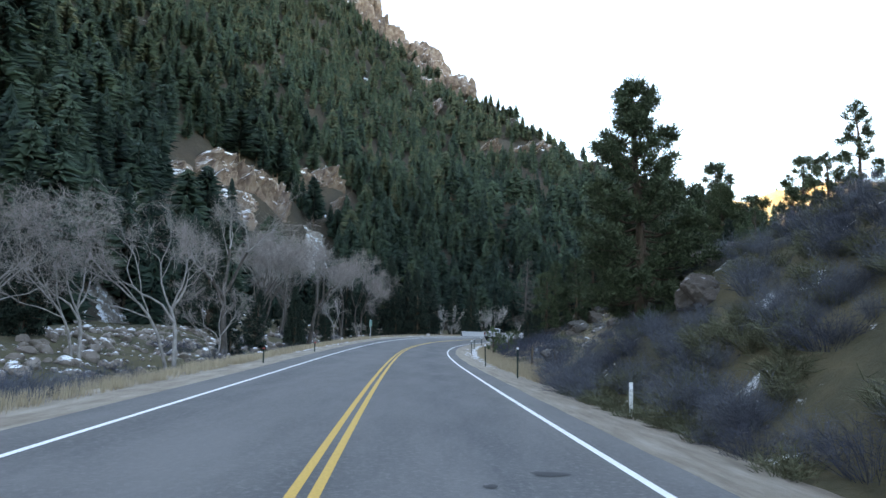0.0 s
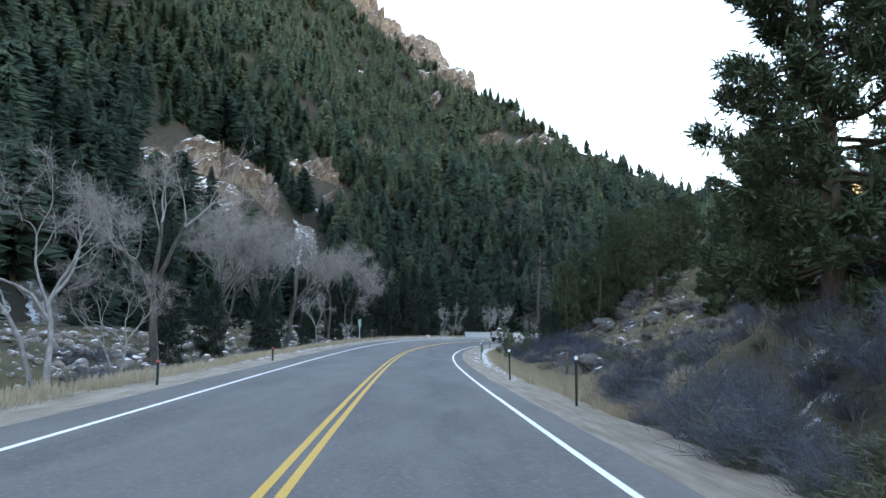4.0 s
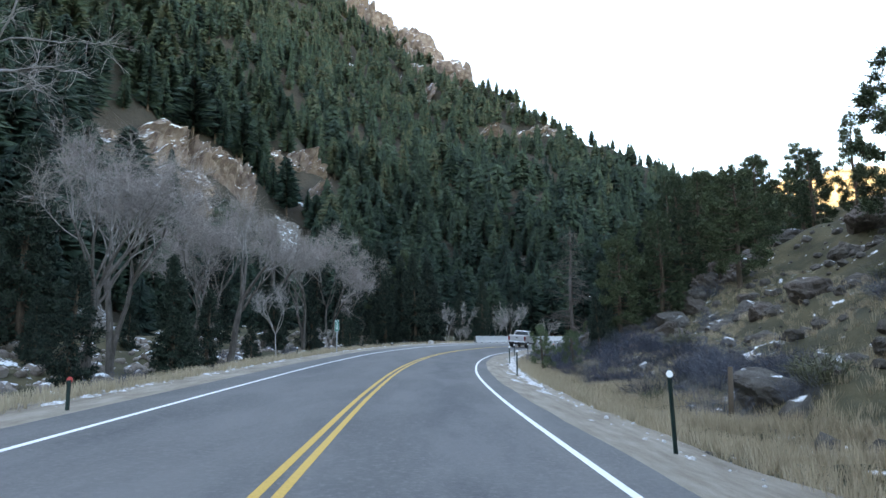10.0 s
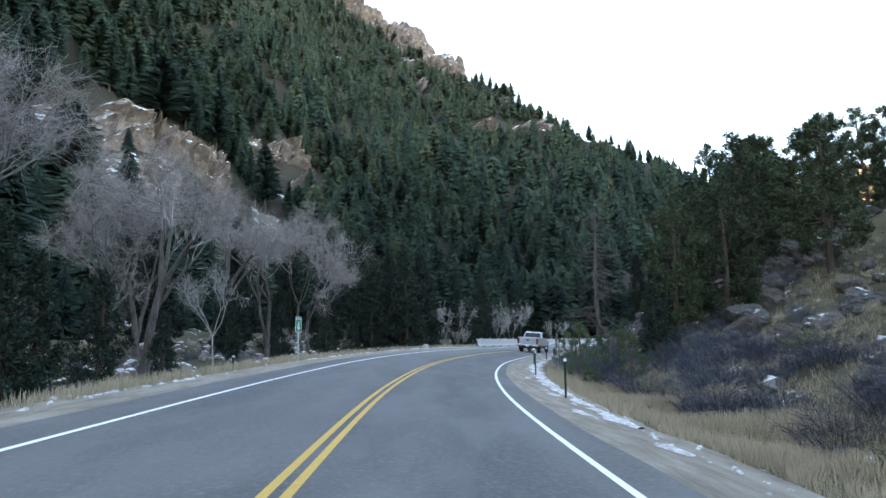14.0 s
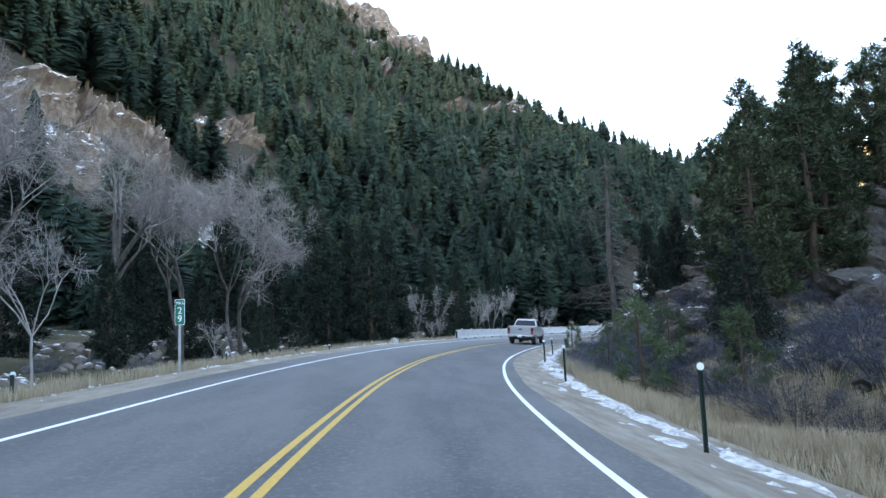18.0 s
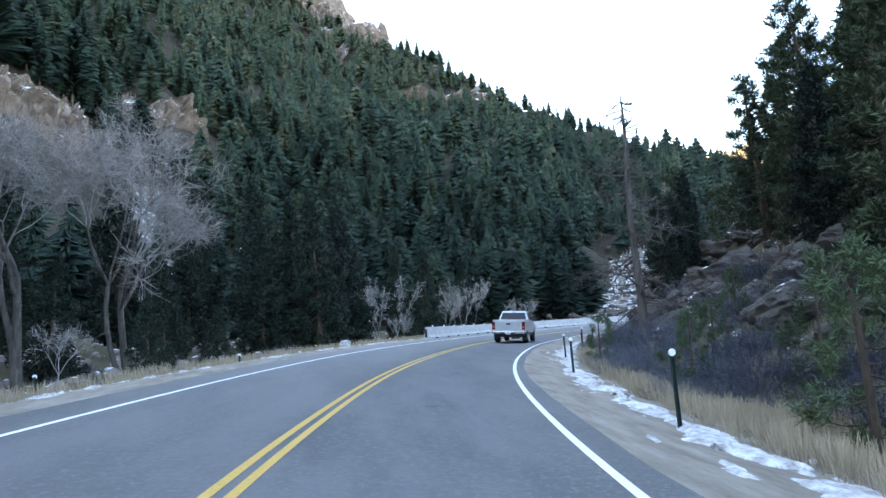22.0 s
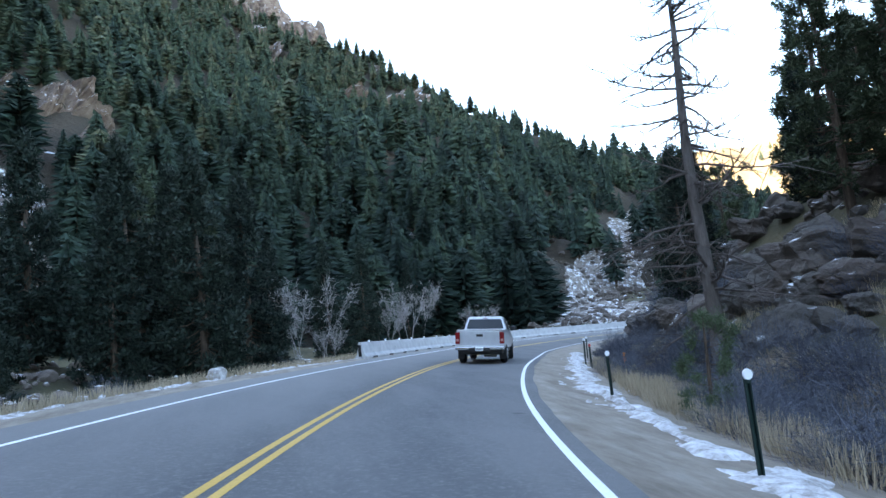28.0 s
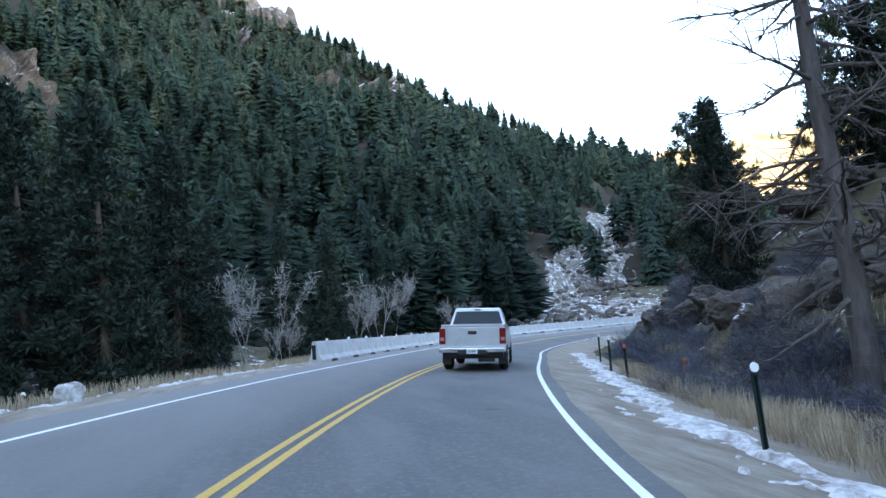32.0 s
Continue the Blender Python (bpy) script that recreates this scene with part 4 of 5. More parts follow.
for k in order[:290]:
    kind, x, y, size = spots[k]
    plant(kind, x, y, size, rnd.uniform(0, 360), sink=0.05)
for kind, mat, label in ((bush_a, brush_grey, "grey leafless brush covering the slope"), (bush_b, brush_dark, "dark purple-grey leafless brush covering the slope"), (bush_c, brush_sage, "grey-green sagebrush covering the slope")):
    co = np.empty(len(kind.data.vertices) * 3, np.float32)
    kind.data.vertices.foreach_get("co", co)
    co, V = co.reshape(-1, 3), []
    for k in order[290:]:
        if spots[k][0] is kind:
            _, x, y, size = spots[k]
            a = rnd.uniform(0, 6.283)
            turn = np.array([[math.cos(a), math.sin(a), 0], [-math.sin(a), math.cos(a), 0], [0, 0, 1]])
            V.append(co @ turn * size + (x, y, ground_at(x, y) - 0.05))
    V = np.concatenate(V)
    tagged(new("brush", mesh_of("brush", V, np.arange(len(V)).reshape(-1, 4), mat)), label, "brush", kind="stuff")
for kind in (bush_a, bush_b, bush_c):
    clear_kind(kind)

# Dry grass
dry_grass = foliage("dry_grass", (0.27, 0.212, 0.140), (0.55, 0.452, 0.322))
r = np.random.RandomState(15)
spots = []
for k in range(15500):
    if r.uniform() < 0.45:
        s = r.uniform(88, 172)
        d0 = float(np.interp(s, SLOPE_S, SLOPE_D))
        d = 6.1 + (d0 + 1.6 - 6.1) * r.uniform(0, 1) ** 0.8
        hgt = 0.40 if 92 < s < 136 else 0.36
    elif r.uniform() < 0.09:
        s, d, hgt = r.uniform(128, 166), 5.9 + 1.2 * r.uniform(0, 1) ** 1.3, 0.5
    elif r.uniform() < 0.38:
        s, d, hgt = r.uniform(62, 180), -5.8 - 2.2 * r.uniform(0, 1) ** 1.5, 0.42
    else:
        s, d, hgt = r.uniform(84, 165), r.uniform(8.5, 26), 0.34
    spots.append((*on_road(s, d)[:2], hgt))
spots = np.array(spots)
spots = np.c_[spots, ground_height(spots[:, 0], spots[:, 1])]
n, count = 17, len(spots)
a, out = r.uniform(0, 6.283, (count, n)), r.uniform(0, 0.22, (count, n))
hgt = spots[:, 2:3]
b = np.stack([spots[:, 0:1] + np.cos(a) * out, spots[:, 1:2] + np.sin(a) * out, np.repeat(spots[:, 3:4] - 0.04, n, 1)], 2)
t = b + np.stack([np.cos(a) * 0.22 * hgt + r.normal(0, 0.06, a.shape), np.sin(a) * 0.22 * hgt + r.normal(0, 0.06, a.shape), hgt * r.uniform(0.5, 1.1, a.shape)], 2)
w = np.stack([-np.sin(a), np.cos(a), 0 * a], 2) * 0.0085
G = np.stack([b - w, b + w, t + w * 0.3, t - w * 0.3], 2).reshape(-1, 3)
tagged(new("dry_grass", mesh_of("dry_grass", G, np.arange(len(G)).reshape(-1, 4), dry_grass)), "tall tan dry grass along the road verges", "grass", kind="stuff")


# Rocks
def rock_mesh(name, seed, mat, level=3, cuts=16, rough=0.10, flat=(1, 1, 1), span=(0.62, 0.9), smooth=False):
    """An angular boulder about 1 m in radius: a ball cut by flat faces and roughened."""
    r = np.random.RandomState(seed)
    bm = bmesh.new()
    bmesh.ops.create_icosphere(bm, subdivisions=level, radius=1.0)
    co = np.array([v.co for v in bm.verts])
    for k in range(cuts):
        n = r.normal(0, 1, 3)
        n /= np.linalg.norm(n)
        off = r.uniform(*span)
        over = np.maximum(co @ n - off, 0)
        co -= over[:, None] * n[None]
    off = r.uniform(0, 50, 3)
    for v, c in zip(bm.verts, co):
        p = Vector(c) * 1.7 + Vector(off)
        v.co = Vector(c) * (1 + rough * noise.noise(p) + rough * 0.5 * noise.noise(p * 2.7) + rough * 0.3 * noise.noise(p * 6.1))
        v.co = Vector([v.co[i] * flat[i] for i in range(3)])
    return bm_mesh(name, bm, mat, smooth)


boulders = [rock_mesh("boulder", 400 + k, granite if k % 3 else granite_red, 4, 13, 0.24, (1, 0.85, 0.75), (0.60, 0.92)) for k in range(6)]
slabs = [rock_mesh("rock_slab", 420 + k, granite_red if k % 2 else granite, 4, 24, 0.26, (1.25, 0.95, 0.8), (0.48, 0.85)) for k in range(4)]
r = np.random.RandomState(31)


def lay_rock(mesh, x, y, size, name, label, z=None, sink=0.3, tilt_x=None, group=""):
    z = ground_at(x, y) if z is None else z
    ob = new(name, mesh)
    ob.matrix_basis = pose(x, y, z + size * (0.55 - sink), r.uniform(-18, 18) if tilt_x is None else tilt_x, r.uniform(-18, 18), r.uniform(0, 360)) @ Matrix.Diagonal((size * r.uniform(0.85, 1.2), size, size * r.uniform(0.8, 1.1), 1))
    return tagged(ob, label, "rock", group)


GREY_ROCK = "weathered grey granite boulder lying on the grassy slope"
for x, y, size in ((15.5, 76.7, 1.55), (19.5, 72.9, 1.1), (7.75, 21.6, 0.85), (8.75, 25.2, 0.8), (9.7, 26.8, 0.8), (9.0, 23.4, 0.5), (8.2, 27.6, 0.6), (12.5, 31.0, 1.3), (15.0, 35.5, 1.2), (13.4, 33.0, 1.0), (17.1, 72.0, 1.2), (19.7, 55.5, 1.3), (21.0, 58.0, 1.0), (16.8, 66.0, 0.9), (18.4, 64.0, 1.2), (14.0, 60.5, 0.8),
                   (22.5, 68.0, 1.5), (26.0, 66.0, 1.6), (24.0, 62.0, 1.1), (13.2, 68.5, 0.7), (17.8, 79.0, 1.2), (20.2, 81.5, 1.3), (16.0, 49.0, 0.8), (12.0, 50.5, 0.6), (10.3, 29.5, 0.7), (11.5, 27.2, 0.8), (30.0, 76.0, 1.9), (33.0, 80.0, 1.6), (27.0, 74.0, 1.3),
                   (9.4, 52.5, 0.45), (11.2, 54.0, 0.5), (13.5, 72.5, 0.6), (28.5, 90.0, 1.5), (32.0, 91.0, 1.8), (35.5, 95.0, 1.6), (14.8, 39.5, 0.7)):
    lay_rock(boulders[r.randint(0, 6)], x, y, size, "boulder", GREY_ROCK, group="boulders on the slope")
for k in range(34):
    p = on_road(r.uniform(106, 142), r.uniform(13.5, 30))
    lay_rock(boulders[r.randint(0, 6)], p.x, p.y, 0.4 + 0.9 * r.uniform(0, 1) ** 2, "boulder", GREY_ROCK, group="boulders on the slope")
lay_rock(boulders[1], 7.95, 48.4, 1.4, "boulder", GREY_ROCK, sink=0.45, tilt_x=5, group="boulders on the slope")
SLAB = "tilted reddish-grey granite slab of the roadside outcrop"
for k in range(120):
    s = r.uniform(146, 192)
    d0 = float(np.interp(s, SLOPE_S, SLOPE_D))
    d = d0 + 2.4 + 16 * r.uniform(0, 1) ** 1.2
    p = on_road(s, d)
    if math.hypot(p.x - 11.6, p.y - 93.4) < 1.6:
        continue
    lay_rock(slabs[r.randint(0, 4)], p.x, p.y, r.uniform(0.5, 1.6) * min(1.0, 0.4 + (d - d0) * 0.10), "rock_slab", SLAB, sink=0.35, tilt_x=r.uniform(-35, 15), group="slabs of the outcrop")


for k in range(70):
    s = r.uniform(143, 182)
    d = float(np.interp(s, SLOPE_S, SLOPE_D)) + 2.2 + 11 * r.uniform(0, 1) ** 1.3
    p = on_road(s, d)
    if math.hypot(p.x - 11.5, p.y - 93.2) < 1.9:
        continue
    lay_rock(boulders[r.randint(0, 6)], p.x, p.y, r.uniform(0.45, 1.25), "boulder", "rounded grey granite boulder of the roadside outcrop", sink=0.3, group="boulders of the outcrop")


def stones(name, count, place, mats, low, high, seed, label, level=1):
    """Many small stones as one mesh: place gives x, y, z for a stone."""
    q = np.random.RandomState(seed)
    kinds = [rock_mesh("stone", 500 + seed * 7 + k, mats, level, 8, 0.1, (1, 0.85, 0.7)) for k in range(5)]
    shapes = []
    for me in kinds:
        co = np.empty(len(me.vertices) * 3, np.float32)
        me.vertices.foreach_get("co", co)
        fs = np.array([tuple(f.vertices) for f in me.polygons])
        shapes.append((co.reshape(-1, 3), fs))
        bpy.data.meshes.remove(me)
    V, F, n = [], [], 0
    for k in range(count):
        at = place(q)
        if at is None:
            continue
        co, fs = shapes[q.randint(0, 5)]
        m = np.array(Euler(q.uniform(-0.6, 0.6, 3) * (1, 1, 5)).to_matrix())
        size = low + (high - low) * q.uniform(0, 1) ** 2.2
        V.append((co @ m.T) * size + np.array(at) + (0, 0, size * 0.2))
        F.append(fs + n)
        n += len(co)
    ob = new(name, mesh_of(name, np.vstack(V), np.vstack(F), mats))
    return tagged(ob, label, "rocks", kind="stuff")


def creek_place(q):
    p = on_road(q.uniform(62, 182), -q.uniform(8.8, 21))
    return p.x, p.y, ground_at(p.x, p.y)


creek_stone = stone("creek_granite", (0.17, 0.135, 0.115), (0.27, 0.225, 0.195), (0.38, 0.335, 0.30), 0.47)
stones("creek_rocks", 3200, creek_place, creek_stone, 0.06, 0.48, 1, "snow-dusted reddish rocks along the creek bed", 2)


def slope_stones(q):
    s = q.uniform(92, 180)
    p = on_road(s, float(np.interp(s, SLOPE_S, SLOPE_D)) + q.uniform(0.5, 24))
    return p.x, p.y, ground_at(p.x, p.y)


stones("slope_rocks", 1500, slope_stones, granite, 0.08, 0.6, 2, "scattered snow-dusted stones on the dry slope", 1)


def verge_stones(q):
    s = q.uniform(62, 165)
    p = on_road(s, 5.7 + q.uniform(0, 1.2) if q.uniform() < 0.6 else -6.2 - q.uniform(0, 1.5))
    return p.x, p.y, ground_at(p.x, p.y)


stones("verge_stones", 500, verge_stones, granite, 0.03, 0.13, 3, "loose pale stones along the road verge", 1)

# Cliffs and outcrops on the mountain
crags = [rock_mesh("crag", 440 + k, cliff_stone, 4, 26, 0.30, (1, 0.8, 1.0), (0.35, 0.8)) for k in range(6)]


def outcrop(x, y, wide, tall, count, seed, label, z=None):
    """A rock face made of several blocks grown together."""
    q = np.random.RandomState(seed)
    thing = new("rock_outcrop")
    thing.matrix_basis = pose(x, y, slope_at(x, y) if z is None else z, 0, 0, q.uniform(-10, 10))
    for k in range(count * 3):
        size = q.uniform(0.45, 1.1)
        u = (k + q.uniform(0, 1)) / (count * 3) - 0.5
        block = part("block", crags[q.randint(0, 6)], thing)
        block.matrix_basis = (pose(u * wide, q.uniform(-0.12, 0.12) * wide, tall * q.uniform(-0.25, 0.35) * (1 - abs(u)), q.uniform(-15, 15), q.uniform(-22, 22), q.uniform(0, 360))
                              @ Matrix.Diagonal((wide / count * 1.25 * size, wide / count * 1.0 * size, tall * 0.55 * size, 1)))
    return tagged(thing, label, "cliff")


grid_u, grid_w = U.ravel(), W.ravel()


def where_on_slope(x, y):
    k = ((mv[:, 0] - x) ** 2 + (mv[:, 1] - y) ** 2).argmin()
    return grid_u[k], grid_w[k]


CLIFF = "cracked pinkish granite cliff jutting from the forested mountainside"


def cliff_band(points, half, bulge, seed, label=CLIFF, cells=30):
    """A broken rock face standing out of the slope along the points: blocks of stone with their own set and height."""
    uw = np.array([where_on_slope(*p) for p in points])
    q = np.random.RandomState(seed)
    n, m = 104, 56
    t, v = np.meshgrid(np.linspace(0, 1, n), np.linspace(-1, 1, m), indexing="ij")
    knots = np.linspace(0, 1, len(points))
    cu, cw, hw = (np.interp(t, knots, k) for k in (uw[:, 0], uw[:, 1], half))
    up = np.linalg.norm(slope_point(uw[:, 0], uw[:, 1] + 0.01) - slope_point(uw[:, 0], uw[:, 1]), axis=1).mean() / 0.01
    base = slope_point(cu.ravel(), (cw + v * hw / up).ravel())
    span = np.linalg.norm(np.diff(np.array(points, float), axis=0), axis=1).sum()
    place = np.stack([t.ravel() * span, v.ravel() * np.mean(half)], 1)
    rise = np.zeros(len(base))
    for count, amp in ((cells, 0.9), (cells * 4, 0.40), (cells * 16, 0.16)):
        seeds = q.uniform((0, -np.mean(half)), (span, np.mean(half)), (count, 2))
        size = math.sqrt(span * 2 * np.mean(half) / count)
        warp = place + 0.25 * size * np.stack([rough_noise(place[:, 0], place[:, 1], size * 2, seed + count), rough_noise(place[:, 0], place[:, 1], size * 2, seed + count + 1)], 1)
        near = ((warp[:, None] - seeds[None]) ** 2).sum(2).argmin(1)
        level, tip = q.uniform(-0.5, 1.0, count), q.normal(0, 0.22, (count, 2))
        rise += amp * (level[near] + ((warp - seeds[near]) * tip[near]).sum(1) / size)
    edge = np.clip((1 - np.abs(v.ravel())) * 2.6, 0, 1) * np.clip(np.minimum(t.ravel(), 1 - t.ravel()) * 7, 0, 1)
    edge *= np.clip(1.1 + 0.9 * rough_noise(place[:, 0], place[:, 1], span * 0.25, seed + 5), 0, 1)
    lift = edge * bulge * (0.5 + 0.8 * rise) - (1 - edge) * 1.2
    away = np.array([0.75, -0.55, 0.62])
    return tagged(new("rock_outcrop", mesh_of("rock_outcrop", base + lift[:, None] * away, strip_faces(n, m)[:, ::-1], cliff_stone, False)), label, "cliff")


for k, (points, half, bulge) in enumerate((
        (((-55, 138), (-51, 149), (-46, 153), (-41.5, 158), (-38.5, 160)), (6, 8, 6, 7, 8), 3.6),
        (((-54, 122), (-49, 132), (-45, 141), (-41, 149)), (6, 8, 8, 5), 1.9), (((-46, 112), (-42, 124), (-38, 134)), (5, 6, 5), 1.3),
        (((-45, 180), (-39, 184), (-33, 187), (-29, 199)), (3.5, 5, 4.5, 3), 2.8), (((-31.5, 178), (-29, 183)), (4, 4), 3.0),
        (((-57.5, 78), (-56, 84), (-56, 90)), (4, 6, 4), 2.6), (((-66, 119), (-62, 127)), (3, 3), 1.8),
        (((14, 279), (24, 283)), (3, 3), 4.0), (((31, 290), (38, 294), (46, 298)), (3, 3.5, 3), 4.5), (((-10, 303), (-3, 312)), (8, 6), 4.0), (((-84, 236), (-74, 244)), (4, 4), 2.6))):
    cliff_band(points, half, bulge, 600 + k)
outcrop(11, 334, 8, 15, 2, 711, "rounded granite knob on the skyline", 128.0)
outcrop(50, 303, 10, 6, 3, 750, CLIFF)
for k in range(17):
    f = k / 16
    x, y = -92 + 96 * f, 424 - 74 * f ** 1.7 - (8 if k % 2 else 0)
    outcrop(x, y, 22, (32 if k % 3 else 44) * (1 - 0.5 * f), 3, 640 + k, "pale granite crags along the mountain's skyline")


# Talus with snow
talus = material("snowy_talus", 0.95)
v = coords(talus)
a, b = noise_fac(talus, v, 1.6, 8, 0.75), noise_fac(talus, v, 0.7, 7, 0.75)
base = ramp(talus, a, [(0.3, (0.10, 0.085, 0.075)), (0.5, (0.22, 0.19, 0.165)), (0.7, (0.34, 0.30, 0.27))])
base = mix(talus, ramp(talus, math_node(talus, "ADD", math_node(talus, "MULTIPLY", a, 0.4), math_node(talus, "MULTIPLY", b, 0.6)), [(0.52, (0, 0, 0)), (0.56, (1, 1, 1))]), base, (0.72, 0.74, 0.78))
link(talus, base, shader(talus).inputs["Base Color"])
bump(talus, a, 1.0, 0.5)
def talus_sheet(points, half, seed, label):
    """A ragged tongue of broken rock and snow lying down the mountain along the points."""
    uw = np.array([where_on_slope(*p) for p in points])
    t = np.linspace(0, 1, 40)
    cu, cw = (np.interp(t, np.linspace(0, 1, len(uw)), uw[:, k]) for k in range(2))
    q = np.random.RandomState(seed)
    hw = np.interp(t, np.linspace(0, 1, len(half)), half) * (1 + 0.35 * np.convolve(q.uniform(-1, 1, 42), np.ones(3) / 3, "valid"))
    vs = []
    for k in range(40):
        span = np.linalg.norm(slope_point(cu[k] + 0.01, cw[k]) - slope_point(cu[k], cw[k])) / 0.01
        for j in np.linspace(-1, 1, 15):
            p = slope_point(cu[k] + hw[k] * j / span, cw[k])[0]
            vs.append((p[0], p[1], p[2] + 0.5 - 0.7 * abs(j) ** 3 + q.uniform(-0.25, 0.25)))
    ob = new("talus", mesh_of("talus", vs, strip_faces(40, 15), talus, False))
    return tagged(ob, label, "scree", kind="structure")


talus_sheet(((48, 180), (58, 198), (70, 217), (86, 238), (98, 252)), (20, 18, 13, 8, 5), 1, "tongue of broken rock and snow below the forest")
talus_sheet(((-25, 142), (-29, 153), (-33, 166)), (5, 4.5, 3), 2, "patch of snowy scree below the cliff")
talus_sheet(((-31, 110), (-40, 122), (-48, 134)), (4, 3.5, 3), 3, "patch of snowy scree below the cliff")
q = np.random.RandomState(31)
vs = []
for v in np.linspace(0, 1, 26):
    for u in np.linspace(-1, 1, 21):
        x, y = 42 + 10 * v + 15 * u + q.uniform(-0.4, 0.4), 160 + 30 * v - 5 * u + q.uniform(-0.4, 0.4)
        vs.append((x, y, max(ground_at(x, y), slope_at(x, y)) + 0.7 - 1.1 * max(abs(u), 1 - 2 * v) ** 3 + q.uniform(-0.25, 0.25)))
tagged(new("talus", mesh_of("talus", vs, strip_faces(26, 21), talus, False)), "apron of broken rock and snow behind the road's bend", "scree", kind="structure")
for k, y0 in enumerate((45, 56, 66, 77, 88, 99)):
    talus_sheet(((-27.5, y0), (-33, y0 + 3), (-39, y0 + 7)), (4.5, 4.5, 3), 10 + k, "snowy broken rock at the mountain's foot beside the creek")


def talus_place(q):
    f = q.uniform(0, 1)
    x, y = np.interp(f, (0, 0.3, 0.6, 1), (42, 50, 62, 84)) + q.normal(0, 6), np.interp(f, (0, 0.3, 0.6, 1), (162, 184, 204, 236)) + q.normal(0, 2)
    return x, y, max(slope_at(x, y), ground_at(x, y)) + 0.3


stones("talus_blocks", 900, talus_place, granite_red, 0.2, 1.1, 4, "broken granite blocks with snow on the scree", 1)

# The sunlit hill far up the valley
sun_grass = material("sunlit_dry_hill", 0.95)
v = coords(sun_grass)
a, b = noise_fac(sun_grass, v, 0.05, 6, 0.65), noise_fac(sun_grass, v, 0.4, 6, 0.7)
base = ramp(sun_grass, a, [(0.3, (0.16, 0.12, 0.07)), (0.5, (0.27, 0.20, 0.115)), (0.7, (0.33, 0.26, 0.18))])
link(sun_grass, mix(sun_grass, math_node(sun_grass, "MULTIPLY", b, 0.5), base, (0.10, 0.085, 0.055)), shader(sun_grass).inputs["Base Color"])
bump(sun_grass, b, 1.0, 1.0)
hf = spline([(100, 430, 0), (170, 420, 0), (250, 390, 0), (340, 330, 0), (420, 250, 0)], 12)
hr = spline([(150, 640, 96), (215, 600, 118), (300, 555, 128), (400, 500, 138), (560, 380, 150)], 12)
hv = []
for w in np.linspace(0, 1.25, 40):
    for p, q in zip(hf, hr):
        z = q[2] * (min(w, 1) ** 0.9 - max(w - 1, 0))
        hv.append((p[0] + (q[0] - p[0]) * w, p[1] + (q[1] - p[1]) * w, z))
hv = np.array(hv)
hv[:, 2] += (5 * rough_noise(hv[:, 0], hv[:, 1], 60, 51) + 2 * rough_noise(hv[:, 0], hv[:, 1], 22, 52)) * np.clip(hv[:, 2] / 30, 0, 1)
tagged(new("far_hill", mesh_of("far_hill", hv, strip_faces(40, len(hf)), sun_grass, True)), "distant golden grassy hill in low sunlight", "hill", kind="structure")
q = np.random.RandomState(61)
V, F, n = [], [], 0
cv, cf = skirts(8, 2.0, 0.6, 71, 8, 7)
for k in q.choice(np.arange(len(hf) * 6, len(hf) * 33), 330, False):
    s = q.uniform(0.5, 1.1)
    V.append(cv * s + hv[k] + q.normal(0, 4, 3) * (1, 1, 0))
    F.append(cf + n)
    n += len(cv)
tagged(new("far_trees", mesh_of("far_trees", np.vstack(V), np.vstack(F), forest_needles, False, ("tone", np.full(n, 0.7)))), "sparse pines on the distant sunlit hill", "forest", kind="stuff")


# Snow along the verges
def snow_band(name, s0, s1, d_of, width_of, high, seed, gap, label):
    """A ragged bank of old snow along the road, broken where gap says so."""
    q = np.random.RandomState(seed)
    ss = np.arange(s0, s1, 0.16)
    jag = lambda k: np.convolve(q.uniform(-1, 1, len(ss) + k - 1), np.ones(k) / k, "valid")
    mid, wide, lumps, inner, outer = jag(11), jag(7), jag(4), jag(4), jag(4)
    env = np.clip((jag(19) / 0.13 - gap * 2) / 0.7, 0, 1)
    keep = env > 0
    cols = 11
    vs, rise, flat = [], [], []
    for k, s in enumerate(ss):
        d, w = d_of(s) + 0.45 * mid[k], width_of(s) * (1 + 1.5 * wide[k])
        for j in range(cols):
            f = j / (cols - 1) * 2 - 1
            f0, f = f, f + (inner[k] if f < 0 else outer[k]) * abs(f) * 0.9
            vs.append(on_road(s, d + f * w))
            flat.append((-6.3 if s < 112 else -5.75) < d + f * w < 5.9)
            vs[-1].z -= verge_drop(s, d + f * w)
            thin = noise.noise(vs[-1] * 1.3) + 0.7 * noise.noise(vs[-1] * 4.1)
            thin = min(max(((0.45 if gap < -1 else 0.2) - thin) / 0.25, 0), 1)
            rise.append(-0.035 + env[k] * thin * (1 - abs(f0) ** 2.5) * (high * (1 + 0.9 * lumps[k]) + 0.05 + q.uniform(-0.015, 0.015)))
    vs = np.array(vs)
    under = ground_height(vs[:, 0], vs[:, 1])
    vs[:, 2] = np.where(flat, np.maximum(under, vs[:, 2] - 0.02), under) + rise
    fs = strip_faces(len(ss), cols)[:, ::-1]
    fs = np.array([f for f in fs if keep[f[0] // cols] and keep[min(f[0] // cols + 1, len(ss) - 1)]])
    return tagged(new(name, mesh_of(name, vs, fs, snow_mat, False)), label, "snow", kind="stuff")


SNOW = "ragged bank of old dirty snow along the road verge"
snow_band("snow_bank", 96, 125, lambda s: 5.3, lambda s: 0.30, 0.03, 1, 0.35, SNOW)
snow_band("snow_bank", 108, 134, lambda s: 5.0, lambda s: 0.26, 0.02, 2, 0.15, SNOW)
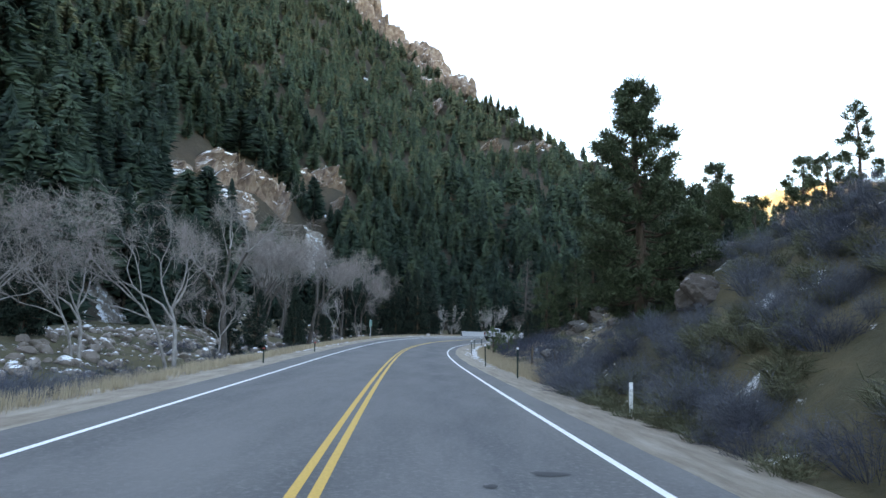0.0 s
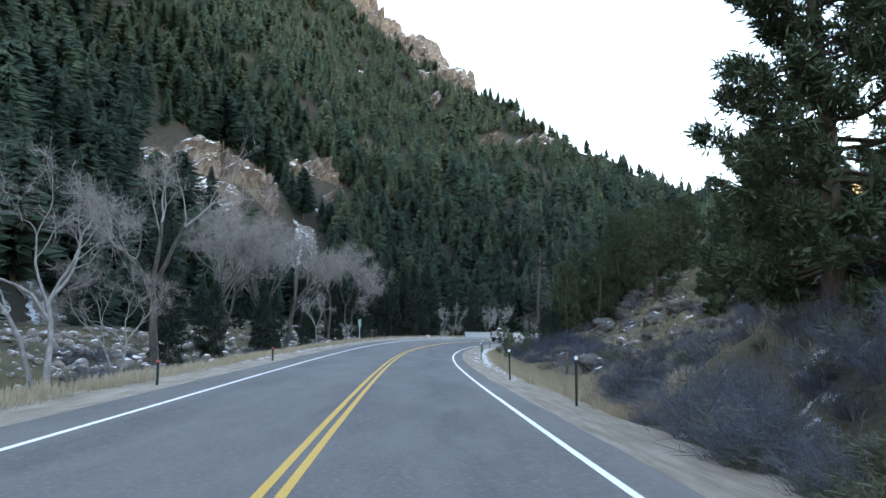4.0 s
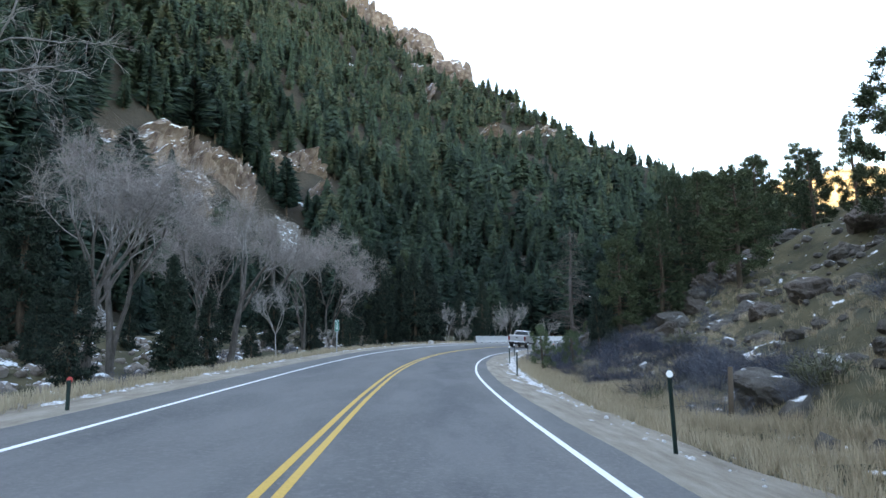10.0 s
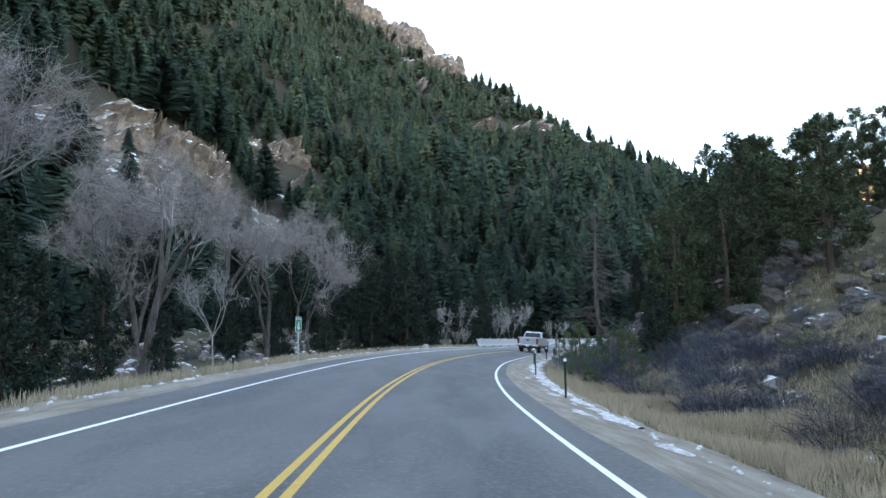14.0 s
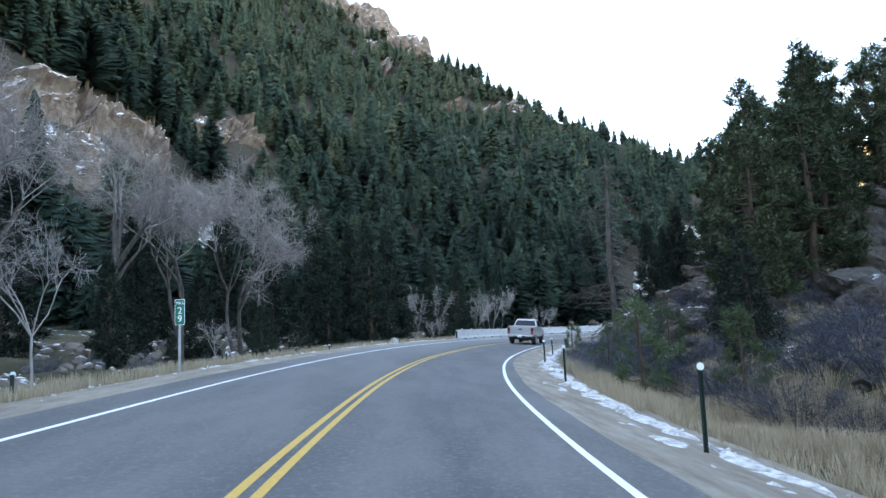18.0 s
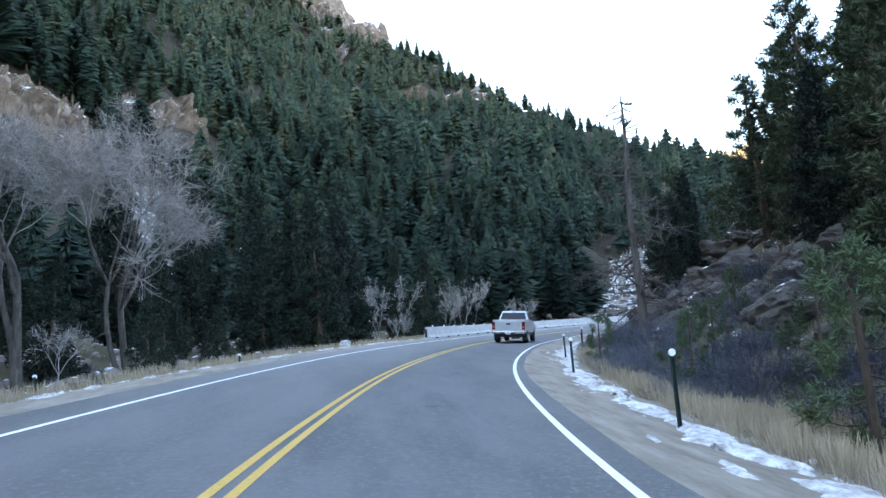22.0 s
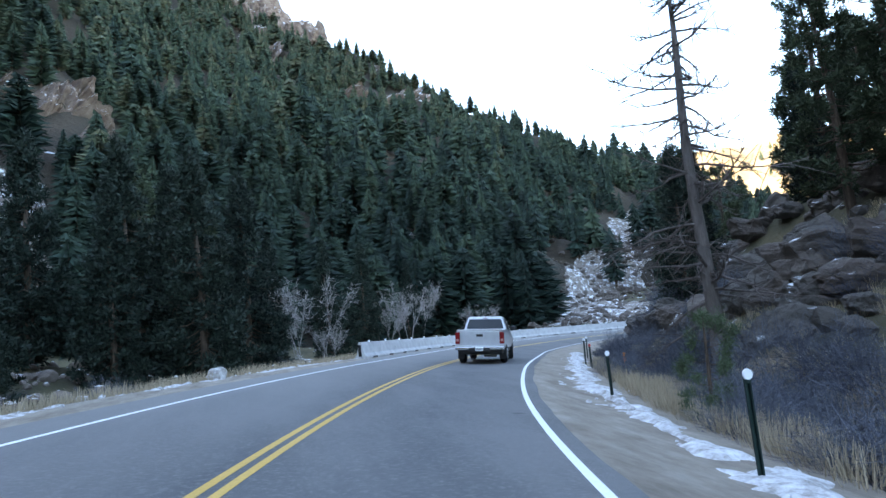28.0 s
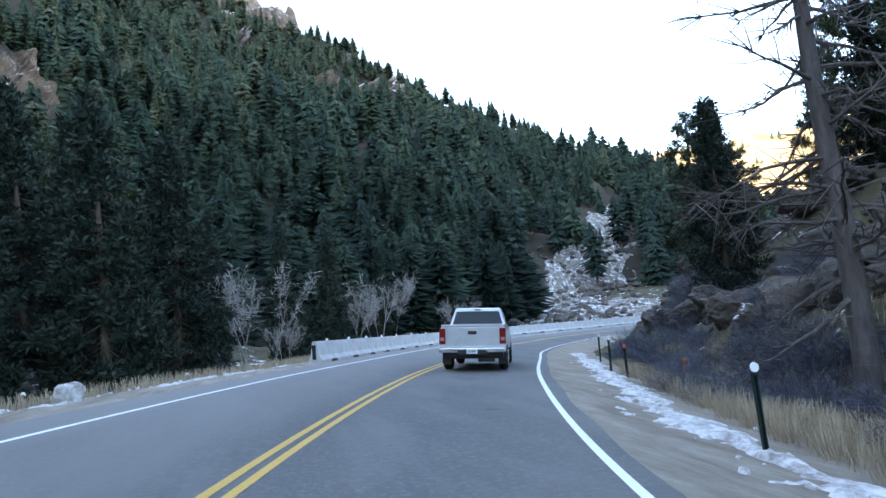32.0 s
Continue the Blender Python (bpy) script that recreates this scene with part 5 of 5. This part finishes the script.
snow_band("snow_bank", 116, 141, lambda s: float(np.interp(s, (116, 121, 132, 141), (6.0, 5.9, 5.5, 5.3))), lambda s: float(np.interp(s, (116, 124, 132, 141), (0.42, 0.46, 0.34, 0.32))), 0.05, 3, -1.7, SNOW)
snow_band("snow_bank", 139, 182, lambda s: 5.27, lambda s: 0.34, 0.06, 13, -2.3, SNOW)
snow_band("snow_bank", 130, 172, lambda s: 4.8, lambda s: 0.26, 0.015, 4, 0.45, SNOW)
snow_band("snow_bank", 120, 170, lambda s: 4.85, lambda s: 0.16, 0.01, 9, 0.2, SNOW)
snow_band("snow_bank", 126, 170, lambda s: 4.5, lambda s: 0.12, 0.0, 10, 0.5, SNOW)
snow_band("snow_bank", 118, 165, lambda s: 6.3, lambda s: 0.35, 0.05, 5, 0.3, SNOW)
snow_band("snow_bank", 84, 112, lambda s: -6.2, lambda s: 0.13, 0.0, 6, 0.2, SNOW)
snow_band("snow_bank", 100, 172, lambda s: -5.75, lambda s: 0.16, 0.03, 7, -0.6, SNOW)
snow_band("snow_bank", 95, 150, lambda s: -6.6, lambda s: 0.3, 0.02, 8, 0.3, SNOW)


def snow_place(q):
    s = q.uniform(98, 178)
    d = float(np.interp(s, (98, 121, 132, 141, 178), (5.6, 5.9, 5.5, 5.25, 5.2))) + q.normal(0, 0.24)
    if q.uniform() < 0.35:
        d = -5.75 + q.normal(0, 0.16)
    p = on_road(s, d)
    return p.x, p.y, max(ground_at(p.x, p.y), p.z - (float(verge_drop(s, d)) if d > 0 else 0) - 0.02)


stones("snow_crumbs", 420, snow_place, snow_mat, 0.02, 0.10, 8, "loose crumbs of old plowed snow along the verge", 1)
lump = rock_mesh("snow_lump", 470, snow_mat, 3, 6, 0.25, (1, 0.8, 0.9))
for s, d, size in ((157.0, -5.7, 0.30), (147.0, -6.5, 0.16), (152.0, -6.4, 0.18), (124.5, -6.6, 0.15), (133.0, 5.2, 0.16), (141.0, 5.3, 0.18)):
    p = on_road(s, d)
    ob = new("snow_lump", lump)
    ob.matrix_basis = pose(p.x, p.y, ground_at(p.x, p.y) + size * 0.6, 0, 0, s * 40) @ Matrix.Diagonal((size, size, size * 1.2, 1))
    tagged(ob, "upright lump of plowed snow at the road's edge", "snow")

# Tar spots and scuffs on the asphalt
for s, d, long, wide in ((69.0, 2.45, 0.28, 0.45), (68.4, 1.75, 0.2, 0.16), (155.6, 2.3, 0.2, 0.3), (157.2, 1.5, 0.12, 0.2), (149.0, 3.1, 0.18, 0.3), (91.0, -4.2, 0.2, 0.25), (119.0, -3.4, 0.15, 0.2), (136.0, 1.6, 0.12, 0.3)):
    q = np.random.RandomState(int(s * 10))
    ring = [on_road(s + long * 0.5 * math.sin(a) * q.uniform(0.6, 1.2), d + wide * 0.5 * math.cos(a) * q.uniform(0.6, 1.2), 0.006) for a in np.linspace(0, 6.283, 13)[:-1]]
    bm = bmesh.new()
    bm.faces.new([bm.verts.new(p) for p in ring])
    tagged(new("tar_patch", bm_mesh("tar_patch", bm, asphalt_tar)), "small dark tar patch on the asphalt", "road patch", kind="structure")

# Concrete barrier on the outside of the bend
concrete = material("barrier_concrete", 0.85)
v = local(concrete)
a, b = noise_fac(concrete, v, 2.0, 6, 0.65), noise_fac(concrete, v, 25.0, 4)
base = ramp(concrete, a, [(0.3, (0.34, 0.335, 0.33)), (0.55, (0.46, 0.455, 0.45)), (0.75, (0.54, 0.535, 0.53))])
link(concrete, mix(concrete, math_node(concrete, "MULTIPLY", b, 0.25), base, (0.28, 0.27, 0.26)), shader(concrete).inputs["Base Color"])
bump(concrete, b, 0.3, 0.01)
reflector_white = plain("white_reflector", (0.85, 0.86, 0.88), 0.3, 0, 0.03)
slot_shade = plain("slot_shade_black", (0.02, 0.02, 0.02), 0.9)
SEG = 3.05


def barrier_body():
    prof = [(-0.30, 0.0), (-0.30, 0.075), (-0.175, 0.25), (-0.085, 0.79), (-0.065, 0.81), (0.065, 0.81), (0.085, 0.79), (0.175, 0.25), (0.30, 0.075), (0.30, 0.0)]
    bm = bmesh.new()
    cuts = [(-SEG / 2 + 0.004, 0), (-0.45, 0), (-0.40, 0.07), (0.40, 0.07), (0.45, 0), (SEG / 2 - 0.004, 0)]
    loops = []
    for y, low in cuts:
        loops.append([bm.verts.new((x, y, max(z, low) - (0.12 if z == 0 and not low else 0))) for x, z in prof])
    for p, q in zip(loops, loops[1:]):
        for k in range(len(prof)):
            bm.faces.new((p[k], p[(k + 1) % len(prof)], q[(k + 1) % len(prof)], q[k]))
    bm.faces.new(loops[0])
    bm.faces.new(loops[-1][::-1])
    bmesh.ops.recalc_face_normals(bm, faces=bm.faces)
    bmesh.ops.bevel(bm, geom=[e for e in bm.edges if e.is_boundary is False and abs(e.calc_face_angle(0)) > 1.2], offset=0.012, segments=1, affect="EDGES")
    return bm_mesh("body", bm, concrete)


body_mesh = barrier_body()
bm = bmesh.new()
box(bm, -0.05, 0.05, -0.015, 0.015, 0, 0.11, 0.006)
top_reflector = bm_mesh("reflector", bm, reflector_white)
# solid black box on the end face, in place of a shaded joint slot
bm = bmesh.new()
box(bm, -0.09, 0.05, -0.06, 0.06, 0.05, 0.62, 0.02)
end_plate = bm_mesh("end_slot", bm, slot_shade)
start_s = 169.8
pattern = new("concrete_barrier")
part("body", body_mesh, pattern)
refl = part("reflector", top_reflector, pattern, "small white reflector on top")
refl.matrix_basis = pose(0, 0, 0.80)
tagged(pattern, "grey precast concrete road barrier segment with a drain slot", "barrier", "barrier segments along the bend")
fine = np.arange(start_s, steps[-1] - 3, 0.05)
run = np.array([on_road(s, -5.2) for s in fine])
run_arc = np.r_[0, np.cumsum(np.linalg.norm(np.diff(run, axis=0), axis=1))]
for k in range(30):
    if SEG * (k + 1) > run_arc[-1]:
        break
    a, b = (np.array([np.interp(SEG * (k + e), run_arc, run[:, c]) for c in range(3)]) for e in (0, 1))
    p = (a + b) / 2
    ob = copy_thing(pattern, pose(*p, math.degrees(math.asin((b - a)[2] / SEG)), 0, -math.degrees(math.atan2(*(b - a)[:2]))))
    if k == 0:
        tip = part("end_slot", end_plate, ob, "black box standing in for the shade of the end joint slot")
        tip.matrix_basis = pose(0, -SEG / 2, 0.05)
clear_kind(pattern)

# Delineator posts
green_steel = plain("green_steel_post", (0.020, 0.040, 0.036), 0.5, 0.4, 0.2)
wood_post = plain("brown_post", (0.10, 0.075, 0.055), 0.9)
red_reflector = plain("red_reflector", (0.55, 0.09, 0.08), 0.35)
orange_mat = plain("orange_marker", (0.75, 0.20, 0.03), 0.5)


def disc(radius, mat, thick=0.014, name="reflector"):
    bm = bmesh.new()
    bmesh.ops.create_cone(bm, cap_ends=True, segments=20, radius1=radius, radius2=radius * 0.93, depth=thick, matrix=pose(0, 0, 0, 90))
    return bm_mesh(name, bm, mat)


def u_post(height, mat):
    """A rolled steel U-shaped post with punched flanges."""
    bm = bmesh.new()
    box(bm, -0.018, 0.018, 0.0, 0.006, -0.4, height, 0.001)
    for x in (-0.024, 0.018):
        box(bm, x, x + 0.006, -0.028, 0.006, -0.4, height, 0.001)
    for x in (-0.034, 0.022):
        box(bm, x, x + 0.012, -0.030, -0.025, -0.4, height)
    return bm_mesh("post", bm, mat)


post_mesh, white_disc, red_disc, bracket_bm = u_post(1.2, green_steel), disc(0.056, reflector_white), disc(0.055, red_reflector), bmesh.new()
box(bracket_bm, -0.03, 0.03, -0.03, 0.02, -0.10, -0.02, 0.004)
bracket = bm_mesh("bracket", bracket_bm, green_steel)


def delineator(x, y, top, lean=0.0, face=0.0, dot=white_disc, label="green steel delineator post with a round white reflector"):
    z = ground_at(x, y)
    thing = new("delineator_post")
    thing.matrix_basis = pose(x, y, z, 0, lean, face)
    h = top - z
    p = part("post", post_mesh, thing)
    p.matrix_basis = Matrix.Diagonal((1, 1, 1, 1)) @ pose(0, 0, h - 1.2 - 0.02)
    b = part("bracket", bracket, thing)
    b.matrix_basis = pose(0, -0.02, h)
    d = part("reflector", dot, thing, "round reflector")
    d.matrix_basis = pose(0, -0.045, h - 0.015)
    return tagged(thing, label, "road marker", "delineator posts")


for x, y, top, lean in ((3.19, 30.38, 0.92, 0), (2.48, 40.18, 0.85, -1.5), (2.70, 62.53, 0.80, 1), (3.54, 73.69, 0.87, 0), (4.9, 82.77, 0.92, 0), (6.98, 90.16, 0.90, -0.5), (12.0, 102.9, 0.95, 2), (14.8, 109.0, 0.9, 2)):
    delineator(x, y, top + 0.02, lean)
delineator(11.1, 100.3, 0.8, 0, 0, red_disc, "green steel delineator post with a pinkish red reflector")
for x, y, top, lean in ((-7.6, 29.6, 0.75, 1), (-7.8, 41.9, 0.8, 0), (-9.0, 66.6, 1.05, 0), (-5.2, 87.4, 1.15, 0), (-3.6, 100.5, 1.15, 1), (-0.6, 103.8, 1.15, 0), (0.6, 107.0, 1.2, 0), (-8.7, 81.0, 1.1, 0)):
    delineator(x, y, top, lean, 180, red_disc if y < 45 else white_disc, "green steel delineator post on the creek side of the road")

bm = bmesh.new()
box(bm, -0.045, 0.045, -0.006, 0.006, -0.3, 0.98, 0.004)
marker = new("marker_post")
part("blade", bm_mesh("blade", bm, plain("white_plastic", (0.72, 0.72, 0.70), 0.5)), marker)
bm = bmesh.new()
box(bm, -0.040, 0.040, -0.010, -0.006, 0.82, 0.95)
part("reflector", bm_mesh("reflector", bm, reflector_white), marker)
marker.matrix_basis = pose(4.2, 16.95, -0.47, 0, 1, 0)
tagged(marker, "slim white plastic roadside marker post in gravel", "road marker")

bm = bmesh.new()
bmesh.ops.create_cone(bm, cap_ends=True, segments=14, radius1=0.07, radius2=0.06, depth=1.7, matrix=pose(0, 0, 0.6))
fence_post = new("fence_post", bm_mesh("fence_post", bm, wood_post, True))
fence_post.matrix_basis = pose(6.0, 46.2, ground_at(6.0, 46.2), 1, 2, 0)
tagged(fence_post, "weathered brown wooden fence post in dry grass", "post")

omark = new("orange_marker")
bm = bmesh.new()
box(bm, -0.055, 0.055, -0.012, 0.0, 0.55, 0.72, 0.008)
box(bm, -0.045, 0.045, -0.012, 0.0, 0.74, 0.86, 0.008)
part("panel", bm_mesh("panel", bm, orange_mat), omark, "orange reflective panel")
part("post", u_post(0.8, green_steel), omark)
omark.matrix_basis = pose(11.1, 97.6, ground_at(11.1, 97.6), 0, 2, 0)
tagged(omark, "small orange reflective marker among roadside brush", "road marker")

# Mile marker sign
sign_green = plain("sign_green", (0.005, 0.16, 0.105), 0.45, 0, 0.06)
galvanized = plain("galvanized_steel", (0.42, 0.43, 0.45), 0.45, 0.7)
SX, SY = -7.67, 72.18
sign = new("mile_marker_sign")
sz = ground_at(SX, SY)
sign.matrix_basis = pose(SX, SY, sz, 0, 0, 3)
HT = 2.74 - sz
part("post", u_post(HT, galvanized), sign, "galvanized steel post")


def rounded_panel(w, h, y0, y1, radius, mat, name):
    bm = bmesh.new()
    pts = []
    for cx, cz, a0 in ((w / 2 - radius, h / 2 - radius, 0), (-w / 2 + radius, h / 2 - radius, 90), (-w / 2 + radius, -h / 2 + radius, 180), (w / 2 - radius, -h / 2 + radius, 270)):
        for k in range(6):
            a = radians(a0 + 18 * k)
            pts.append((cx + radius * math.cos(a), cz + radius * math.sin(a)))
    f = [bm.verts.new((x, y0, z)) for x, z in pts]
    b = [bm.verts.new((x, y1, z)) for x, z in pts]
    bm.faces.new(f)
    bm.faces.new(b[::-1])
    for k in range(len(pts)):
        bm.faces.new((f[k], b[k], b[(k + 1) % len(pts)], f[(k + 1) % len(pts)]))
    bmesh.ops.recalc_face_normals(bm, faces=bm.faces)
    return bm_mesh(name, bm, mat)


for name, w, h, y0, y1, mat in (("border", 0.27, 0.72, -0.036, -0.032, reflector_white), ("panel", 0.246, 0.696, -0.040, -0.0345, sign_green)):
    o = part(name, rounded_panel(w, h, y0, y1, 0.035, mat, name), sign, "white border" if name == "border" else "green sign face")
    o.matrix_basis = pose(0, 0, HT - 0.36)
for text, size, z in (("MILE", 0.105, 0.25), ("2", 0.27, 0.035), ("9", 0.27, -0.195)):
    cu = bpy.data.curves.new("lettering", "FONT")
    cu.body, cu.size, cu.align_x, cu.align_y, cu.extrude = text, size, "CENTER", "CENTER", 0.0015
    o = part("lettering", cu, sign, "white lettering")
    cu.materials.append(reflector_white)
    o.matrix_basis = pose(0, -0.042, HT - 0.36 + z, 90, 0, 0)
tagged(sign, "green mile marker sign on a galvanized roadside post", "sign")

# The pickup truck ahead
silver = material("silver_car_paint", 0.3, 0.55)
f = noise_fac(silver, local(silver), 3.0, 5)
link(silver, ramp(silver, f, [(0.3, (0.42, 0.43, 0.45)), (0.7, (0.50, 0.51, 0.53))]), shader(silver).inputs["Base Color"])
shader(silver).inputs["Coat Weight"].default_value = 0.5
dark_glass = material("tinted_glass", 0.06)
shader(dark_glass).inputs["Base Color"].default_value = (0.02, 0.028, 0.032, 1)
shader(dark_glass).inputs["Specular IOR Level"].default_value = 0.7
chrome = plain("dull_chrome", (0.55, 0.55, 0.56), 0.22, 0.9, 0.08)
rubber = plain("black_rubber", (0.018, 0.018, 0.019), 0.85)
black_plastic = plain("black_plastic", (0.022, 0.022, 0.023), 0.6)
tail_red = plain("red_lamp_lens", (0.17, 0.008, 0.010), 0.25)
lamp_clear = plain("clear_lamp_lens", (0.34, 0.16, 0.15), 0.25)
plate_white = plain("plate_white", (0.62, 0.64, 0.66), 0.5)
vinyl = plain("pale_bed_cover", (0.50, 0.50, 0.49), 0.6)
steel_dark = plain("dirty_steel", (0.16, 0.15, 0.14), 0.6, 0.6)


def shell(name, sections, mat, smooth=True):
    """A body panel lofted through cross sections: each a y and a ring of x, z."""
    bm = bmesh.new()
    loops = [[bm.verts.new((x, y, z)) for x, z in ring] for y, ring in sections]
    n = len(loops[0])
    for p, q in zip(loops, loops[1:]):
        for k in range(n):
            bm.faces.new((p[k], p[(k + 1) % n], q[(k + 1) % n], q[k]))
    bm.faces.new(loops[0])
    bm.faces.new(loops[-1][::-1])
    bmesh.ops.recalc_face_normals(bm, faces=bm.faces)
    bmesh.ops.bevel(bm, geom=[e for e in bm.edges if e.calc_face_angle(0) > 0.5], offset=0.025, segments=2, affect="EDGES")
    return bm_mesh(name, bm, mat)


def ring(w0, z0, w1, z1, wm=None, zm=None):
    wm, zm = wm or (w0 + w1) / 2, zm or (z0 + z1) / 2
    return [(-w0, z0), (w0, z0), (wm, zm), (w1, z1), (-w1, z1), (-wm, zm)]


def pickup(x, y, z, turn, bank):
    t = new("pickup_truck")
    t.matrix_basis = pose(x, y, z, 0, bank, turn)
    body = part("body", shell("body", [(0.02, ring(0.94, 0.62, 0.93, 1.32, 0.99, 0.95)), (2.0, ring(0.95, 0.60, 0.95, 1.34, 1.0, 0.95)), (3.9, ring(0.95, 0.58, 0.93, 1.30, 1.0, 0.95)), (5.2, ring(0.93, 0.58, 0.86, 1.16, 0.97, 0.9)), (5.55, ring(0.86, 0.6, 0.78, 1.05, 0.88, 0.85))], silver), t, "silver painted bed and fenders")
    cab = part("cab", shell("cab", [(1.95, ring(0.92, 1.28, 0.90, 1.34, 0.91, 1.31)), (2.17, ring(0.93, 1.28, 0.72, 1.88, 0.86, 1.6)), (2.3, ring(0.93, 1.28, 0.71, 1.91, 0.86, 1.6)), (3.3, ring(0.93, 1.28, 0.70, 1.90, 0.86, 1.6)), (4.15, ring(0.92, 1.26, 0.80, 1.30, 0.88, 1.28))], silver), t, "silver cab roof and pillars")
    bm = bmesh.new()
    vs = [bm.verts.new(p) for p in ((-0.80, 1.975, 1.40), (0.80, 1.975, 1.40), (0.69, 2.135, 1.80), (-0.69, 2.135, 1.80))]
    bm.faces.new(vs)
    bmesh.ops.solidify(bm, geom=bm.faces[:], thickness=0.03)
    bmesh.ops.translate(bm, vec=(0, -0.035, 0), verts=bm.verts)
    part("rear_window", bm_mesh("rear_window", bm, dark_glass), cab, "dark tinted rear window")
    for sx in (-1, 1):
        bm = bmesh.new()
        bm.faces.new([bm.verts.new(p) for p in ((sx * 0.935, 2.25, 1.36), (sx * 0.935, 3.75, 1.34), (sx * 0.80, 3.25, 1.80), (sx * 0.80, 2.3, 1.80))])
        bmesh.ops.solidify(bm, geom=bm.faces[:], thickness=0.01)
        part("side_window", bm_mesh("side_window", bm, dark_glass), cab, "dark side window")
    bm = bmesh.new()
    box(bm, -0.10, 0.10, 2.12, 2.19, 1.83, 1.865, 0.008)
    part("brake_lamp", bm_mesh("brake_lamp", bm, tail_red), cab, "red high brake lamp")
    bm = bmesh.new()
    box(bm, -0.76, 0.76, -0.03, 0.03, 0.74, 1.29, 0.02)
    gate = part("tailgate", bm_mesh("tailgate", bm, silver), t, "silver tailgate")
    bm = bmesh.new()
    box(bm, -0.13, 0.13, -0.045, -0.02, 1.08, 1.18, 0.015)
    part("handle", bm_mesh("handle", bm, black_plastic), gate, "black tailgate handle")
    bm = bmesh.new()
    box(bm, -0.92, 0.92, 0.0, 1.93, 1.31, 1.37, 0.025)
    part("bed_cover", bm_mesh("bed_cover", bm, vinyl), t, "pale flat bed cover")
    for sx in (-1, 1):
        bm = bmesh.new()
        box(bm, sx * 0.885 - 0.09, sx * 0.885 + 0.09, -0.045, 0.10, 0.80, 1.26, 0.02)
        lamp = part("tail_lamp", bm_mesh("tail_lamp", bm, tail_red), t, "red tail lamp")
        bm = bmesh.new()
        box(bm, sx * 0.885 - 0.06, sx * 0.885 + 0.06, -0.052, -0.03, 0.90, 1.00, 0.01)
        part("lens", bm_mesh("lens", bm, lamp_clear), lamp, "clear reversing lens")
    bm = bmesh.new()
    box(bm, -0.98, 0.98, -0.20, 0.05, 0.56, 0.70, 0.03)
    bumper = part("bumper", bm_mesh("bumper", bm, chrome), t, "chrome step bumper")
    bm = bmesh.new()
    box(bm, -0.97, 0.97, -0.19, 0.05, 0.705, 0.745, 0.012)
    part("step_pad", bm_mesh("step_pad", bm, silver), bumper, "pale bumper top")
    bm = bmesh.new()
    box(bm, -0.42, 0.42, -0.212, -0.15, 0.50, 0.64, 0.015)
    part("plate_recess", bm_mesh("plate_recess", bm, black_plastic), bumper, "black plate recess")
    bm = bmesh.new()
    box(bm, -0.155, 0.155, -0.226, -0.21, 0.53, 0.66, 0.004)
    part("number_plate", bm_mesh("number_plate", bm, plate_white), bumper, "pale number plate with unreadable bars")
    bm = bmesh.new()
    for k in range(6):
        box(bm, -0.115 + 0.04 * k, -0.092 + 0.04 * k, -0.229, -0.225, 0.565, 0.625)
    me = bm_mesh("plate_bars", bm, black_plastic)
    o = new("plate_bars", me)
    o.parent = bumper
    bm = bmesh.new()
    box(bm, -0.88, 0.88, 0.05, 5.2, 0.40, 0.62, 0.03)
    part("underbody", bm_mesh("underbody", bm, black_plastic), t, "dark underbody and frame")
    bm = bmesh.new()
    bmesh.ops.create_cone(bm, cap_ends=True, segments=16, radius1=0.09, radius2=0.09, depth=0.5, matrix=pose(0.38, 0.35, 0.36, 0, 90, 0))
    part("muffler", bm_mesh("muffler", bm, steel_dark, True), t, "dull steel muffler")
    bm = bmesh.new()
    box(bm, -0.75, 0.75, 1.18, 1.30, 0.32, 0.42, 0.04)
    part("rear_axle", bm_mesh("rear_axle", bm, steel_dark), t, "grey rear axle")
    for sx in (-1, 1):
        for wy in (1.24, 4.55):
            bm = bmesh.new()
            bmesh.ops.create_cone(bm, cap_ends=True, segments=30, radius1=0.39, radius2=0.39, depth=0.27, matrix=pose(sx * 0.85, wy, 0.39, 0, 90, 0))
            bmesh.ops.bevel(bm, geom=[e for e in bm.edges if e.calc_face_angle(0) > 1], offset=0.04, segments=3, affect="EDGES")
            tyre = part("wheel", bm_mesh("wheel", bm, rubber, True), t, "black rubber tyre")
            bm = bmesh.new()
            bmesh.ops.create_cone(bm, cap_ends=True, segments=24, radius1=0.22, radius2=0.19, depth=0.04, matrix=pose(sx * 0.985, wy, 0.39, 0, 90 * sx, 0))
            part("rim", bm_mesh("rim", bm, chrome), tyre, "metal rim")
        bm = bmesh.new()
        box(bm, sx * 0.99 - 0.02, sx * 0.99 + 0.02, 3.45, 3.50, 1.28, 1.36)
        box(bm, min(sx * 0.98, sx * 1.24), max(sx * 0.98, sx * 1.24), 3.42, 3.56, 1.30, 1.50, 0.04)
        part("mirror", bm_mesh("mirror", bm, black_plastic), t, "black door mirror")
        bm = bmesh.new()
        box(bm, sx * 0.85 - 0.14, sx * 0.85 + 0.14, 0.74, 0.765, 0.18, 0.62, 0.004)
        part("mud_flap", bm_mesh("mud_flap", bm, black_plastic), t, "black mud flap")
    return tagged(t, "silver pickup truck with tinted window and flat bed cover", "truck")


ts = along(8.7, 101.9)[0]
p = on_road(ts[0], 1.5)
pickup(p.x, p.y, p.z + 0.0, heading_at(ts[0]), -float(np.interp(ts[0], steps, line[:, 3])))
